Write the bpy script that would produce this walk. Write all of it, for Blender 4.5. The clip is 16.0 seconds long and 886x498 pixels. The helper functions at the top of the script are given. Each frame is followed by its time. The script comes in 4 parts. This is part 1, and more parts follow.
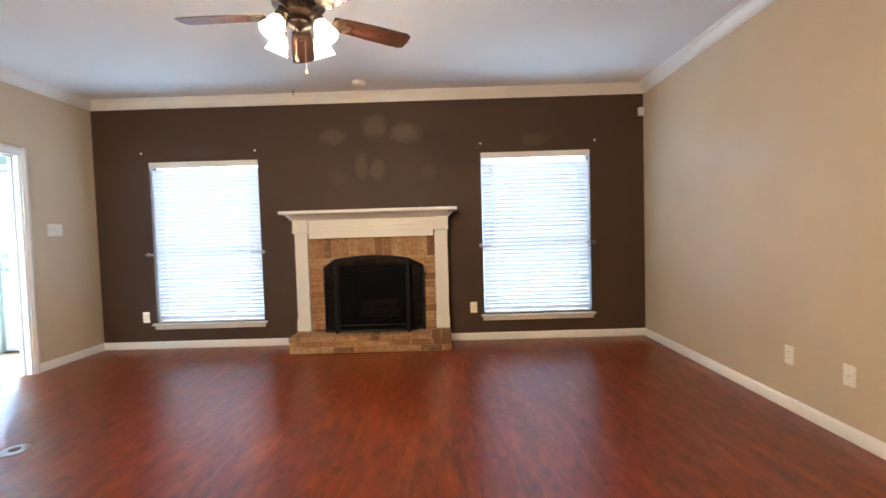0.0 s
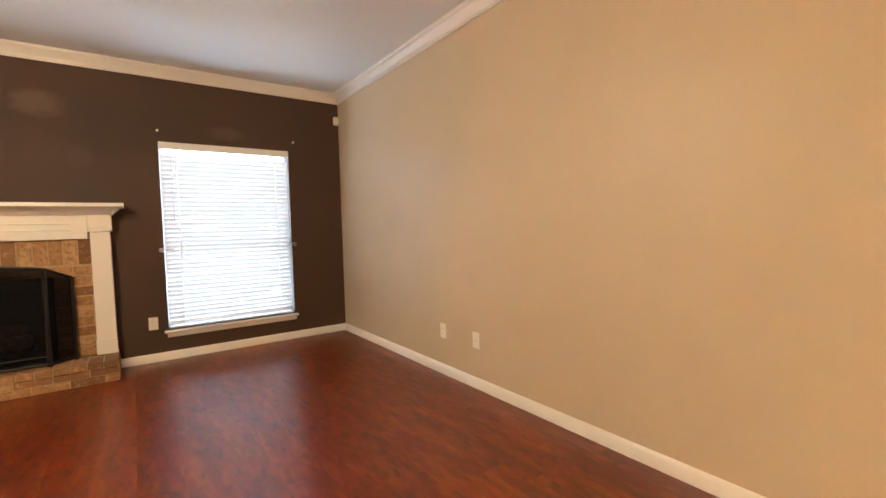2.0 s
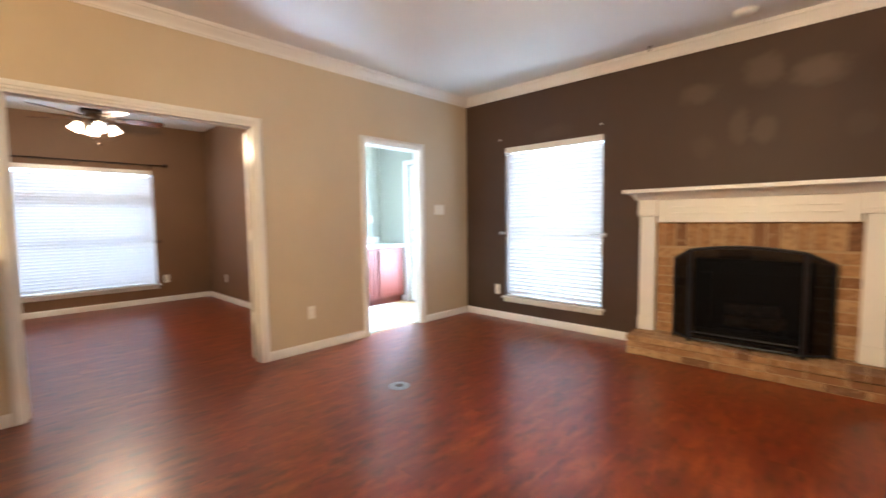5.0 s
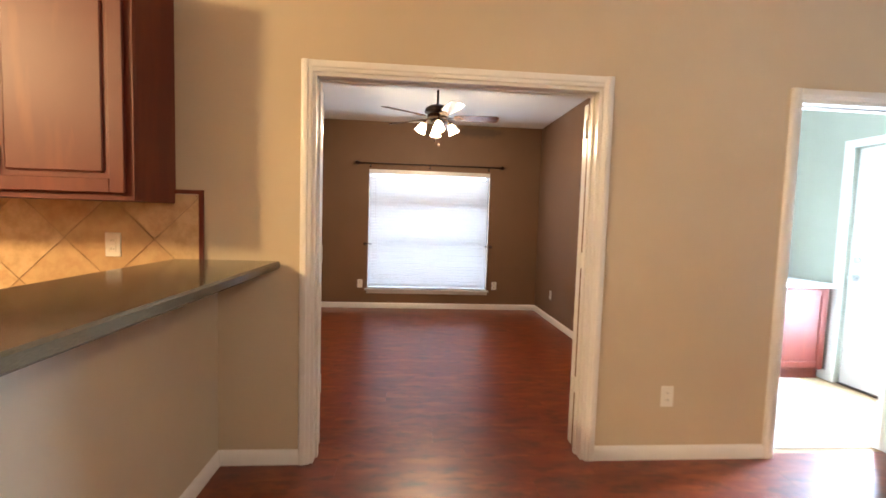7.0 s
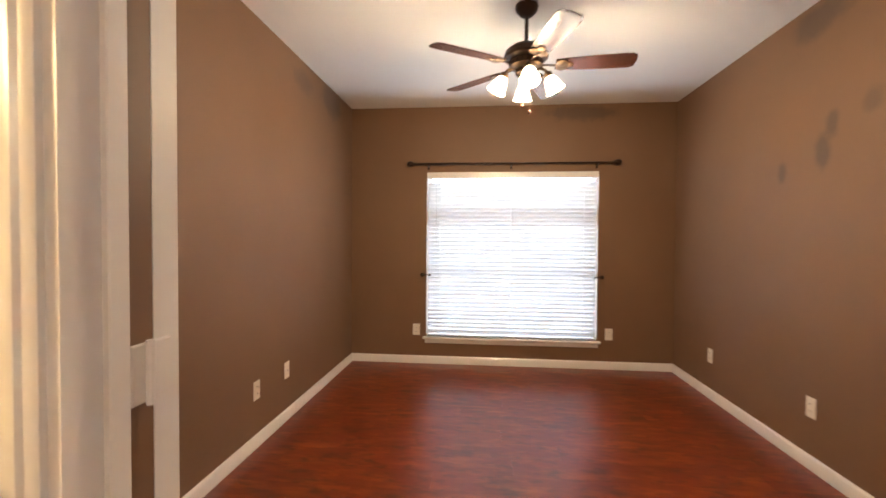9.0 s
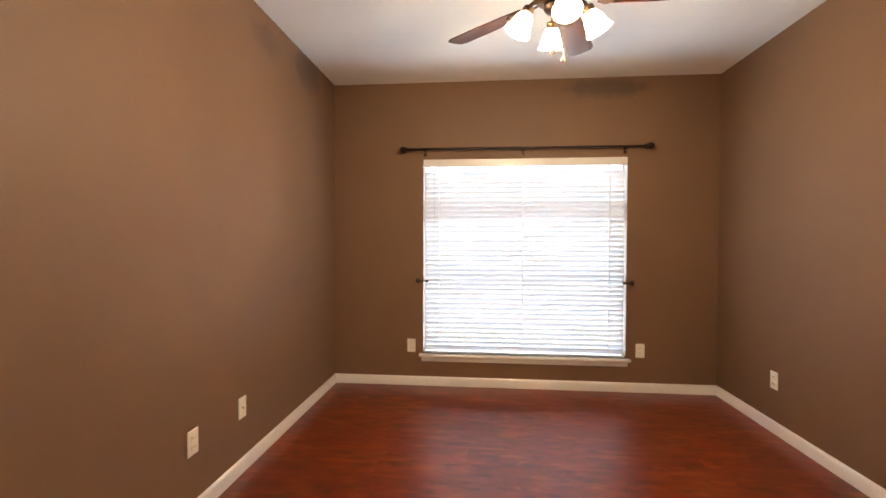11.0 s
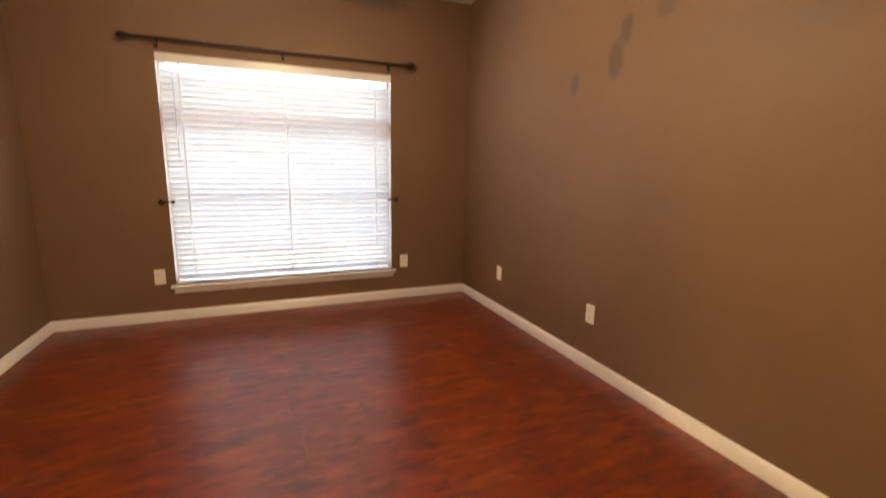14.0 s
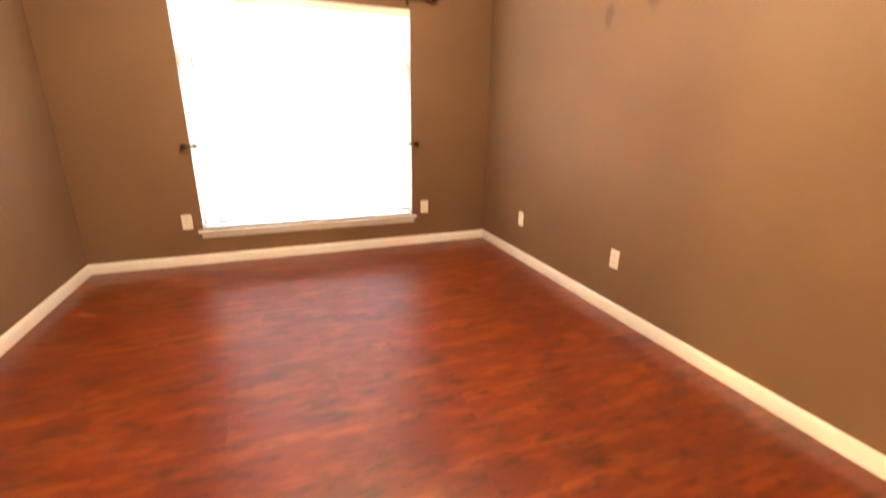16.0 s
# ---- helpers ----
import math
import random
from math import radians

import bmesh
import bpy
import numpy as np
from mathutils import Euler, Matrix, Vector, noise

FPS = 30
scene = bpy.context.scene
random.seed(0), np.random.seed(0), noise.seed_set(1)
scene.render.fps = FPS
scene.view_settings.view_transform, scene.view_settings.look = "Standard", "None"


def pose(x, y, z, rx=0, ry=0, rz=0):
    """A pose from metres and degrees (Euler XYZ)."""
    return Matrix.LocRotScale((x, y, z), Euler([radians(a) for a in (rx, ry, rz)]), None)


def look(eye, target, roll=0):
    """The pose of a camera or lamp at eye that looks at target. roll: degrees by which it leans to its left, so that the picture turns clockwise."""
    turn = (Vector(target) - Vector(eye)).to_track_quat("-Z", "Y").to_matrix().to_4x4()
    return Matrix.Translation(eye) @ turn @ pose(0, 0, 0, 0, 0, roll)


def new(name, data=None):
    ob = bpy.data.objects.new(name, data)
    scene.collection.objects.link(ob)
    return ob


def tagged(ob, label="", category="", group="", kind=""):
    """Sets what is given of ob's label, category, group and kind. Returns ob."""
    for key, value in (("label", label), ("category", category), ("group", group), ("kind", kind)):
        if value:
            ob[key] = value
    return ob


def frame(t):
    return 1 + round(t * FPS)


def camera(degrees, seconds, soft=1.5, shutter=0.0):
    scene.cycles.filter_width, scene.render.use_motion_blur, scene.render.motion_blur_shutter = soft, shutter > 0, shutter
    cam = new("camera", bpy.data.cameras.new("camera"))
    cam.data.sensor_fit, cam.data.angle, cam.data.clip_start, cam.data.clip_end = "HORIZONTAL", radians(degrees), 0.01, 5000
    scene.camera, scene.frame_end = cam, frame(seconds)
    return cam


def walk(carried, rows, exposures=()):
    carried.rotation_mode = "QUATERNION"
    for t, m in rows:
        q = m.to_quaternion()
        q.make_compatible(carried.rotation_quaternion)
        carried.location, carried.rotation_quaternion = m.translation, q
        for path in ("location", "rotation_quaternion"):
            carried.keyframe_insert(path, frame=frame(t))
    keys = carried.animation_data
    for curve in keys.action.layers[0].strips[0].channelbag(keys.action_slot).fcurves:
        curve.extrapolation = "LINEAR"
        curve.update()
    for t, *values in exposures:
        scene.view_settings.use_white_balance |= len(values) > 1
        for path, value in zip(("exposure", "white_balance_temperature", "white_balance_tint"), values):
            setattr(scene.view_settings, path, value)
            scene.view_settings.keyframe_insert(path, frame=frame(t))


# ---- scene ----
cam = camera(91.4, 16.0, 1.6, 0.35)
PATH = [
    (0, (0.217, 0.249, 1.223), (0.203, 2.248, 1.144), -1.7),
    (0.5, (0.248, 0.237, 1.206), (0.467, 2.224, 1.142), -1.3),
    (1, (0.268, 0.221, 1.217), (0.906, 2.115, 1.133), -1.7),
    (1.5, (0.331, 0.189, 1.213), (1.327, 1.922, 1.124), -1.7),
    (2, (0.387, 0.171, 1.219), (1.551, 1.794, 1.113), -1.5),
    (2.5, (0.362, 0.187, 1.231), (1.459, 1.855, 1.12), -1.5),
    (3, (0.325, 0.213, 1.224), (1.148, 2.033, 1.126), -1.8),
    (3.5, (0.324, 0.251, 1.221), (0.63, 2.226, 1.154), -0.7),
    (4, (0.348, 0.304, 1.285), (0.006, 2.271, 1.157), -0.2),
    (4.5, (0.198, 0.501, 1.247), (-0.717, 2.275, 1.13), -0.1),
    (5, (0.046, 0.704, 1.246), (-1.332, 2.147, 1.106), -0.7),
    (5.2, (-0.067, 0.782, 1.249), (-1.65, 1.995, 1.1), -1.1),
    (7.3, (-1.671, 1.345, 1.335), (-3.668, 1.424, 1.254), 0.9),
    (7.5, (-1.872, 1.374, 1.321), (-3.871, 1.422, 1.283), -0.2),
    (8, (-2.326, 1.389, 1.297), (-4.321, 1.473, 1.18), -1.1),
    (8.5, (-2.778, 1.399, 1.317), (-4.774, 1.322, 1.22), 1.0),
    (9, (-3.194, 1.314, 1.327), (-5.184, 1.12, 1.28), 0.4),
    (9.2, (-3.318, 1.262, 1.32), (-5.299, 1.005, 1.244), 0.4),
    (11.3, (-3.905, 1.225, 1.303), (-5.9, 1.088, 1.286), 0.0),
    (11.5, (-3.898, 1.232, 1.302), (-5.898, 1.216, 1.285), 0.1),
    (12, (-3.875, 1.242, 1.319), (-5.858, 1.505, 1.293), 0.7),
    (12.5, (-3.855, 1.285, 1.313), (-5.787, 1.801, 1.286), 0.5),
    (13, (-3.839, 1.326, 1.308), (-5.691, 2.08, 1.292), 0.3),
    (13.5, (-3.84, 1.366, 1.274), (-5.673, 2.165, 1.224), 0.1),
    (14, (-3.863, 1.37, 1.235), (-5.678, 2.126, 0.868), 1.0),
    (14.5, (-3.893, 1.35, 1.165), (-5.593, 2.034, 0.364), 0.1),
    (15, (-3.885, 1.331, 1.134), (-5.52, 1.972, 0.177), 0.6),
    (15.5, (-3.883, 1.332, 1.131), (-5.527, 1.969, 0.186), 0.4),
    (16, (-3.884, 1.322, 1.212), (-5.669, 1.995, 0.612), 0.6),
]
# seconds, stops, kelvin, tint
EXPOSURES = [(0, 4.3, 5100, 5), (2, 4.3, 5850, 8), (3.5, 4.25, 5450, 7), (5, 4.27, 5500, 8), (7.5, 4.28, 5950, 10), (8.5, 4.32, 6100, 9), (9, 4.43, 6100, 9), (13, 4.48, 6300, 9), (14.5, 4.2, 6750, 9), (15.0, 4.45, 7000, 13), (15.5, 5.0, 7100, 13), (16, 5.4, 6800, 10)]
walk(cam, [(t, look(eye, target, roll)) for t, eye, target, roll in PATH], EXPOSURES)

# light levels and lamp places
SKY, GLOW, BULB = 0.15, 0.8, 1.24
DOORLIGHT, DAY = 10.5, 2.1
KX, KY, KWATT = -1.7, -2.0, 19.5
FANX, FANY, FANA, FANS = -5.81, 1.545, 14.4, 2


# ---- light ----
world = bpy.data.worlds.new("sky")
scene.world = world
world.use_nodes = True
wn = world.node_tree.nodes
sky = wn.new("ShaderNodeTexSky")
sky.sky_type = "NISHITA"
sky.sun_disc = False
sky.sun_elevation = radians(52)
sky.sun_rotation = radians(120)
sky.air_density, sky.dust_density = 1.0, 2.0
wn["Background"].inputs["Strength"].default_value = SKY
world.node_tree.links.new(sky.outputs[0], wn["Background"].inputs["Color"])
sun = new("sun", bpy.data.lights.new("sun", "SUN"))
sun.data.energy, sun.data.angle, sun.data.color = 4.0, radians(0.5), (1, 0.95, 0.88)
sun.matrix_world = look((6, -3.5, 9), (0, 0, 0))


def bulb(x, y, z, watts, radius=0.045, color=(1, 0.71, 0.42)):
    ob = new("bulb", bpy.data.lights.new("bulb", "POINT"))
    ob.data.energy, ob.data.shadow_soft_size, ob.data.color = watts, radius, color
    ob.location = (x, y, z)
    return ob


def window_light(x, y, z, w, h, rz, watts, color=(0.72, 0.86, 1.0)):
    """Sky light entering through a window's opening."""
    ob = new("window_light", bpy.data.lights.new("window_light", "AREA"))
    ob.data.shape, ob.data.size, ob.data.size_y = "RECTANGLE", w, h
    ob.data.energy, ob.data.color = watts, color
    ob.matrix_world = pose(x, y, z, -90, 0, rz)
    return ob


# ---- materials ----
def tree(name):
    m = bpy.data.materials.new(name)
    m.use_nodes = True
    return m, m.node_tree.nodes, m.node_tree.links, m.node_tree.nodes["Principled BSDF"]


def noise_node(n, l, coord, scale, detail=4, rough=0.55, stretch=None):
    tex = n.new("ShaderNodeTexNoise")
    tex.inputs["Scale"].default_value, tex.inputs["Detail"].default_value, tex.inputs["Roughness"].default_value = scale, detail, rough
    if stretch:
        mp = n.new("ShaderNodeMapping")
        mp.inputs["Scale"].default_value = stretch
        l.new(coord, mp.inputs["Vector"])
        coord = mp.outputs[0]
    l.new(coord, tex.inputs["Vector"])
    return tex.outputs["Fac"]


def ramp(n, l, fac, stops):
    r = n.new("ShaderNodeValToRGB")
    e = r.color_ramp.elements
    while len(e) < len(stops):
        e.new(0.5)
    for el, (p, c) in zip(e, stops):
        el.position, el.color = p, (*c, 1)
    l.new(fac, r.inputs[0])
    return r.outputs[0]


def bump(n, l, bsdf, height, strength, dist):
    b = n.new("ShaderNodeBump")
    b.inputs["Strength"].default_value, b.inputs["Distance"].default_value = strength, dist
    l.new(height, b.inputs["Height"])
    l.new(b.outputs[0], bsdf.inputs["Normal"])


def mix(n, l, fac, a, b, mode="MIX"):
    m = n.new("ShaderNodeMix")
    m.data_type, m.blend_type = "RGBA", mode
    for sock, v in ((m.inputs[0], fac), (m.inputs[6], a), (m.inputs[7], b)):
        if isinstance(v, (int, float)):
            sock.default_value = v
        elif isinstance(v, tuple):
            sock.default_value = (*v, 1)
        else:
            l.new(v, sock)
    return m.outputs[2]


def painted(name, col, rough=0.5, vary=0.06, grain=220, relief=0.15, spec=0.5, patches=(), patch_col=None):
    """Painted surface with roller stipple, faint unevenness and optional spots of another tone (x, y, z, rx, ry, rz,
    strength).
    """
    m, n, l, b = tree(name)
    co = n.new("ShaderNodeNewGeometry").outputs["Position"]
    big = noise_node(n, l, co, 1.3, 3)
    small = noise_node(n, l, co, grain, 2)
    dark, light = tuple(c * (1 - vary) for c in col), tuple(min(1, c * (1 + vary)) for c in col)
    color = ramp(n, l, big, [(0.3, dark), (0.7, light)])
    for px, py, pz, rx, ry, rz, s in patches:
        sub = n.new("ShaderNodeVectorMath")
        sub.operation = "SUBTRACT"
        sub.inputs[1].default_value = (px, py, pz)
        l.new(co, sub.inputs[0])
        sc = n.new("ShaderNodeVectorMath")
        sc.operation = "MULTIPLY"
        sc.inputs[1].default_value = (1 / rx, 1 / ry, 1 / rz)
        l.new(sub.outputs[0], sc.inputs[0])
        ln = n.new("ShaderNodeVectorMath")
        ln.operation = "LENGTH"
        l.new(sc.outputs[0], ln.inputs[0])
        add = n.new("ShaderNodeMath")
        add.operation = "ADD"
        l.new(ln.outputs["Value"], add.inputs[0])
        l.new(noise_node(n, l, co, 11, 3), add.inputs[1])
        mr = n.new("ShaderNodeMapRange")
        mr.interpolation_type = "SMOOTHSTEP"
        for k, v in zip(range(1, 5), (0.95, 1.75, s * 0.85, 0)):
            mr.inputs[k].default_value = v
        l.new(add.outputs[0], mr.inputs[0])
        color = mix(n, l, mr.outputs[0], color, patch_col)
    l.new(color, b.inputs["Base Color"])
    b.inputs["Roughness"].default_value = rough
    b.inputs["Specular IOR Level"].default_value = spec
    if relief:
        bump(n, l, b, small, relief, 0.002)
    return m


def plain(name, col, rough=0.5, metal=0.0, vary=0.08, scale=25):
    m, n, l, b = tree(name)
    co = n.new("ShaderNodeTexCoord").outputs["Object"]
    f = noise_node(n, l, co, scale, 4)
    l.new(ramp(n, l, f, [(0.3, tuple(c * (1 - vary) for c in col)), (0.7, tuple(min(1, c * (1 + vary)) for c in col))]), b.inputs["Base Color"])
    b.inputs["Roughness"].default_value, b.inputs["Metallic"].default_value = rough, metal
    return m


def wood(name, dark, mid, light, rough=0.3, along="y", scale=1.0, coat=0.0, mottle=True, shift=True, scraped=0.0):
    """Stained wood: streaks along the grain, dark knots and blotches; each piece of its own cut."""
    m, n, l, b = tree(name)
    co = n.new("ShaderNodeTexCoord").outputs["Object"]
    if shift:
        info = n.new("ShaderNodeObjectInfo")
        mul = n.new("ShaderNodeMath")
        mul.operation = "MULTIPLY"
        mul.inputs[1].default_value = 53.0
        l.new(info.outputs["Random"], mul.inputs[0])
        add = n.new("ShaderNodeVectorMath")
        add.operation = "ADD"
        l.new(co, add.inputs[0])
        l.new(mul.outputs[0], add.inputs[1])
        co = add.outputs[0]
    st = {"y": (1, 0.22, 1), "x": (0.16, 1, 1), "z": (1, 1, 0.16)}[along]
    st2 = {"y": (1, 0.36, 1), "x": (0.3, 1, 1), "z": (1, 1, 0.3)}[along]
    g = noise_node(n, l, co, 14 * scale, 3, 0.5, st)
    base = ramp(n, l, g, [(0.3, mid), (0.5, mid), (0.75, light)])
    if mottle:
        blot = noise_node(n, l, co, 19 * scale, 6, 0.66, st2)
        base = mix(n, l, ramp(n, l, blot, [(0.50, (0, 0, 0)), (0.66, (0.7, 0.7, 0.7))]), base, dark)
        hot = noise_node(n, l, co, 17 * scale, 5, 0.64, st2)
        base = mix(n, l, ramp(n, l, hot, [(0.53, (0, 0, 0)), (0.7, (0.7, 0.7, 0.7))]), base, light)
        cloud = noise_node(n, l, co, 6 * scale, 4, 0.55, st2)
        base = mix(n, l, ramp(n, l, cloud, [(0.42, (0, 0, 0)), (0.70, (0.32, 0.32, 0.32))]), base, dark)
    l.new(base, b.inputs["Base Color"])
    fine = noise_node(n, l, co, 60 * scale, 3, 0.6, st)
    r = n.new("ShaderNodeMapRange")
    r.inputs[3].default_value, r.inputs[4].default_value = rough - 0.02, rough + 0.03
    l.new(fine, r.inputs[0])
    l.new(r.outputs[0], b.inputs["Roughness"])
    if scraped:
        bump(n, l, b, noise_node(n, l, co, 26 * scale, 3, 0.55, st2), scraped, 0.004)
    b.inputs["Coat Weight"].default_value, b.inputs["Coat Roughness"].default_value = coat, 0.2
    return m


def glow(name, col, strength, base=(0.9, 0.85, 0.75)):
    m, n, l, b = tree(name)
    b.inputs["Base Color"].default_value = (*base, 1)
    b.inputs["Roughness"].default_value = 0.35
    b.inputs["Emission Color"].default_value, b.inputs["Emission Strength"].default_value = (*col, 1), strength
    return m


TAN = painted("tan_wall_paint", (0.54, 0.445, 0.315), 0.42, 0.04, 190, 0.12)
BROWN = painted("dark_brown_wall_paint", (0.064, 0.037, 0.024), 0.6, 0.07, 190, 0.12, 0.3,
                patches=((-0.99, 5.06, 2.31, 0.15, 1, 0.09, 0.4), (-0.54, 5.06, 2.41, 0.15, 1, 0.13, 0.45), (-0.21, 5.06, 2.32, 0.19, 1, 0.11, 0.6),
                         (-0.69, 5.06, 1.99, 0.08, 1, 0.15, 0.3), (-0.515, 5.06, 1.935, 0.09, 1, 0.13, 0.35), (-0.95, 5.06, 1.85, 0.1, 1, 0.1, 0.12),
                         (0.05, 5.06, 1.9, 0.1, 1, 0.1, 0.12), (1.23, 5.06, 2.21, 0.18, 1, 0.07, 0.28), (-2.40, 5.06, 2.19, 0.24, 1, 0.08, 0.15)),
                patch_col=(0.155, 0.112, 0.082))
# small dark spots at mid height, wider darker patches just below the ceiling
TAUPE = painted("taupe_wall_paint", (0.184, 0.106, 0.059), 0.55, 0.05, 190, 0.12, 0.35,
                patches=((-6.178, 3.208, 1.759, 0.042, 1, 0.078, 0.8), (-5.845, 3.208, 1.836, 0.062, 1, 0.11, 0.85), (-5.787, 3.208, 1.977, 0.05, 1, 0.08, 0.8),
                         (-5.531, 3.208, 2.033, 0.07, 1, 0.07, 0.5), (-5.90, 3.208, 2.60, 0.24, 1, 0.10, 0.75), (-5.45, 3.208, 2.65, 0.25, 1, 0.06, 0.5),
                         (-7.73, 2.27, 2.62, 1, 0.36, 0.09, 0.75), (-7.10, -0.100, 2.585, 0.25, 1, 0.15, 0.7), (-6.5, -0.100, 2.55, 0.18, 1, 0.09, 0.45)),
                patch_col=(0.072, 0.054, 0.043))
CEIL = painted("ceiling_paint", (0.80, 0.80, 0.78), 0.85, 0.02, 70, 0.35, spec=0.2)
WHITE = painted("white_trim_paint", (0.75, 0.73, 0.70), 0.28, 0.03, 60, 0.04)
LAUNDRY = painted("pale_green_grey_paint", (0.34, 0.34, 0.285), 0.5, 0.04)
FLOOR = wood("cherry_laminate", (0.030, 0.006, 0.002), (0.165, 0.022, 0.004), (0.29, 0.066, 0.011), 0.32, "y", 0.95, scraped=0.22)
FLOOR.node_tree.nodes["Principled BSDF"].inputs["Specular IOR Level"].default_value = 0.75
GAP = plain("dark_joint", (0.03, 0.012, 0.006), 0.8)
CHERRY = wood("cherry_cabinet_wood", (0.04, 0.005, 0.002), (0.105, 0.012, 0.004), (0.15, 0.024, 0.006), 0.5, "z", mottle=False)
BLADE = wood("dark_walnut_blade", (0.014, 0.006, 0.004), (0.045, 0.016, 0.009), (0.085, 0.032, 0.017), 0.24, "x", 1.5)
BRONZE = plain("oil_rubbed_bronze", (0.045, 0.025, 0.016), 0.35, 0.7)
ANTIQUE = plain("antique_brass", (0.10, 0.06, 0.033), 0.38, 0.8)
BLACK = plain("black_iron", (0.008, 0.008, 0.010), 0.42, 0.2)
SOOT = plain("sooty_firebrick", (0.022, 0.018, 0.016), 0.9)
CHROME = plain("satin_nickel", (0.5, 0.5, 0.5), 0.28, 1.0)
PLATE = plain("white_plastic", (0.80, 0.77, 0.70), 0.35, 0, 0.02)
SLOT = plain("dark_slot", (0.06, 0.05, 0.045), 0.6)
GRANITE = plain("brown_grey_laminate_counter", (0.10, 0.085, 0.058), 0.12, 0, 0.3, 220)
WHITETOP = plain("white_counter", (0.8, 0.8, 0.78), 0.25, 0, 0.02)
MORTAR = plain("pale_mortar", (0.42, 0.29, 0.16), 0.95, 0, 0.15, 60)
VINYL = plain("white_vinyl", (0.8, 0.8, 0.8), 0.35, 0, 0.02)
SHADE = glow("lit_frosted_glass", (1, 0.76, 0.46), GLOW)
KITCHEN_LAMP = glow("lit_kitchen_diffuser", (1, 0.78, 0.45), GLOW * 0.6)
LOG = plain("charred_log", (0.30, 0.16, 0.09), 0.9, 0, 0.5, 20)
FENCE = wood("weathered_fence", (0.05, 0.025, 0.014), (0.11, 0.055, 0.028), (0.15, 0.08, 0.042), 0.8, "z")
FASCIA = wood("reddish_stained_rail", (0.16, 0.075, 0.045), (0.27, 0.13, 0.085), (0.34, 0.18, 0.12), 0.7, "y")
GRASS = plain("dry_lawn", (0.20, 0.19, 0.12), 0.95, 0, 0.4, 6)
ROOFING = plain("roof_felt", (0.2, 0.2, 0.2), 0.9)


def make_brick():
    m, n, l, b = tree("tan_brick")
    info = n.new("ShaderNodeObjectInfo").outputs["Random"]
    geo = n.new("ShaderNodeNewGeometry").outputs["Position"]
    base = ramp(n, l, info, [(0.0, (0.10, 0.045, 0.022)), (0.12, (0.22, 0.11, 0.046)), (0.34, (0.37, 0.20, 0.083)), (0.7, (0.41, 0.24, 0.105)), (1.0, (0.48, 0.31, 0.155))])
    f = noise_node(n, l, geo, 24, 5, 0.65)
    base = mix(n, l, ramp(n, l, f, [(0.42, (0, 0, 0)), (0.62, (0.7, 0.7, 0.7))]), base, (0.22, 0.105, 0.042))
    chalk = noise_node(n, l, geo, 17, 5, 0.7)
    base = mix(n, l, ramp(n, l, chalk, [(0.55, (0, 0, 0)), (0.72, (0.6, 0.6, 0.6))]), base, (0.56, 0.42, 0.25))
    l.new(base, b.inputs["Base Color"])
    b.inputs["Roughness"].default_value = 0.85
    bump(n, l, b, noise_node(n, l, geo, 130, 4), 0.4, 0.003)
    return m


def make_stone():
    m, n, l, b = tree("travertine_tile")
    info = n.new("ShaderNodeObjectInfo").outputs["Random"]
    geo = n.new("ShaderNodeNewGeometry").outputs["Position"]
    base = ramp(n, l, info, [(0.0, (0.52, 0.36, 0.18)), (1.0, (0.66, 0.49, 0.28))])
    base = mix(n, l, ramp(n, l, noise_node(n, l, geo, 14, 6, 0.65), [(0.4, (0, 0, 0)), (0.65, (0.7, 0.7, 0.7))]), base, (0.40, 0.25, 0.12))
    l.new(base, b.inputs["Base Color"])
    b.inputs["Roughness"].default_value = 0.4
    return m


def make_slat():
    m, n, l, b = tree("translucent_white_slat")
    b.inputs["Base Color"].default_value = (0.8, 0.8, 0.79, 1)
    b.inputs["Roughness"].default_value = 0.4
    tr = n.new("ShaderNodeBsdfTranslucent")
    tr.inputs["Color"].default_value = (0.85, 0.86, 0.88, 1)
    mx = n.new("ShaderNodeMixShader")
    mx.inputs[0].default_value = 0.15
    l.new(b.outputs[0], mx.inputs[1])
    l.new(tr.outputs[0], mx.inputs[2])
    l.new(mx.outputs[0], n["Material Output"].inputs["Surface"])
    return m


def make_glass():
    m, n, l, b = tree("window_glass")
    b.inputs["Base Color"].default_value = (1, 1, 1, 1)
    b.inputs["Roughness"].default_value, b.inputs["Transmission Weight"].default_value, b.inputs["IOR"].default_value = 0.0, 1.0, 1.45
    return m


def make_mesh_screen():
    """Fine black wire mesh: mostly open."""
    m, n, l, b = tree("black_wire_mesh")
    b.inputs["Base Color"].default_value, b.inputs["Roughness"].default_value = (0.004, 0.004, 0.005, 1), 0.6
    b.inputs["Specular IOR Level"].default_value = 0.06
    b.inputs["Alpha"].default_value = 0.89
    return m


BRICK, STONE, SLAT, GLASS, MESH = make_brick(), make_stone(), make_slat(), make_glass(), make_mesh_screen()


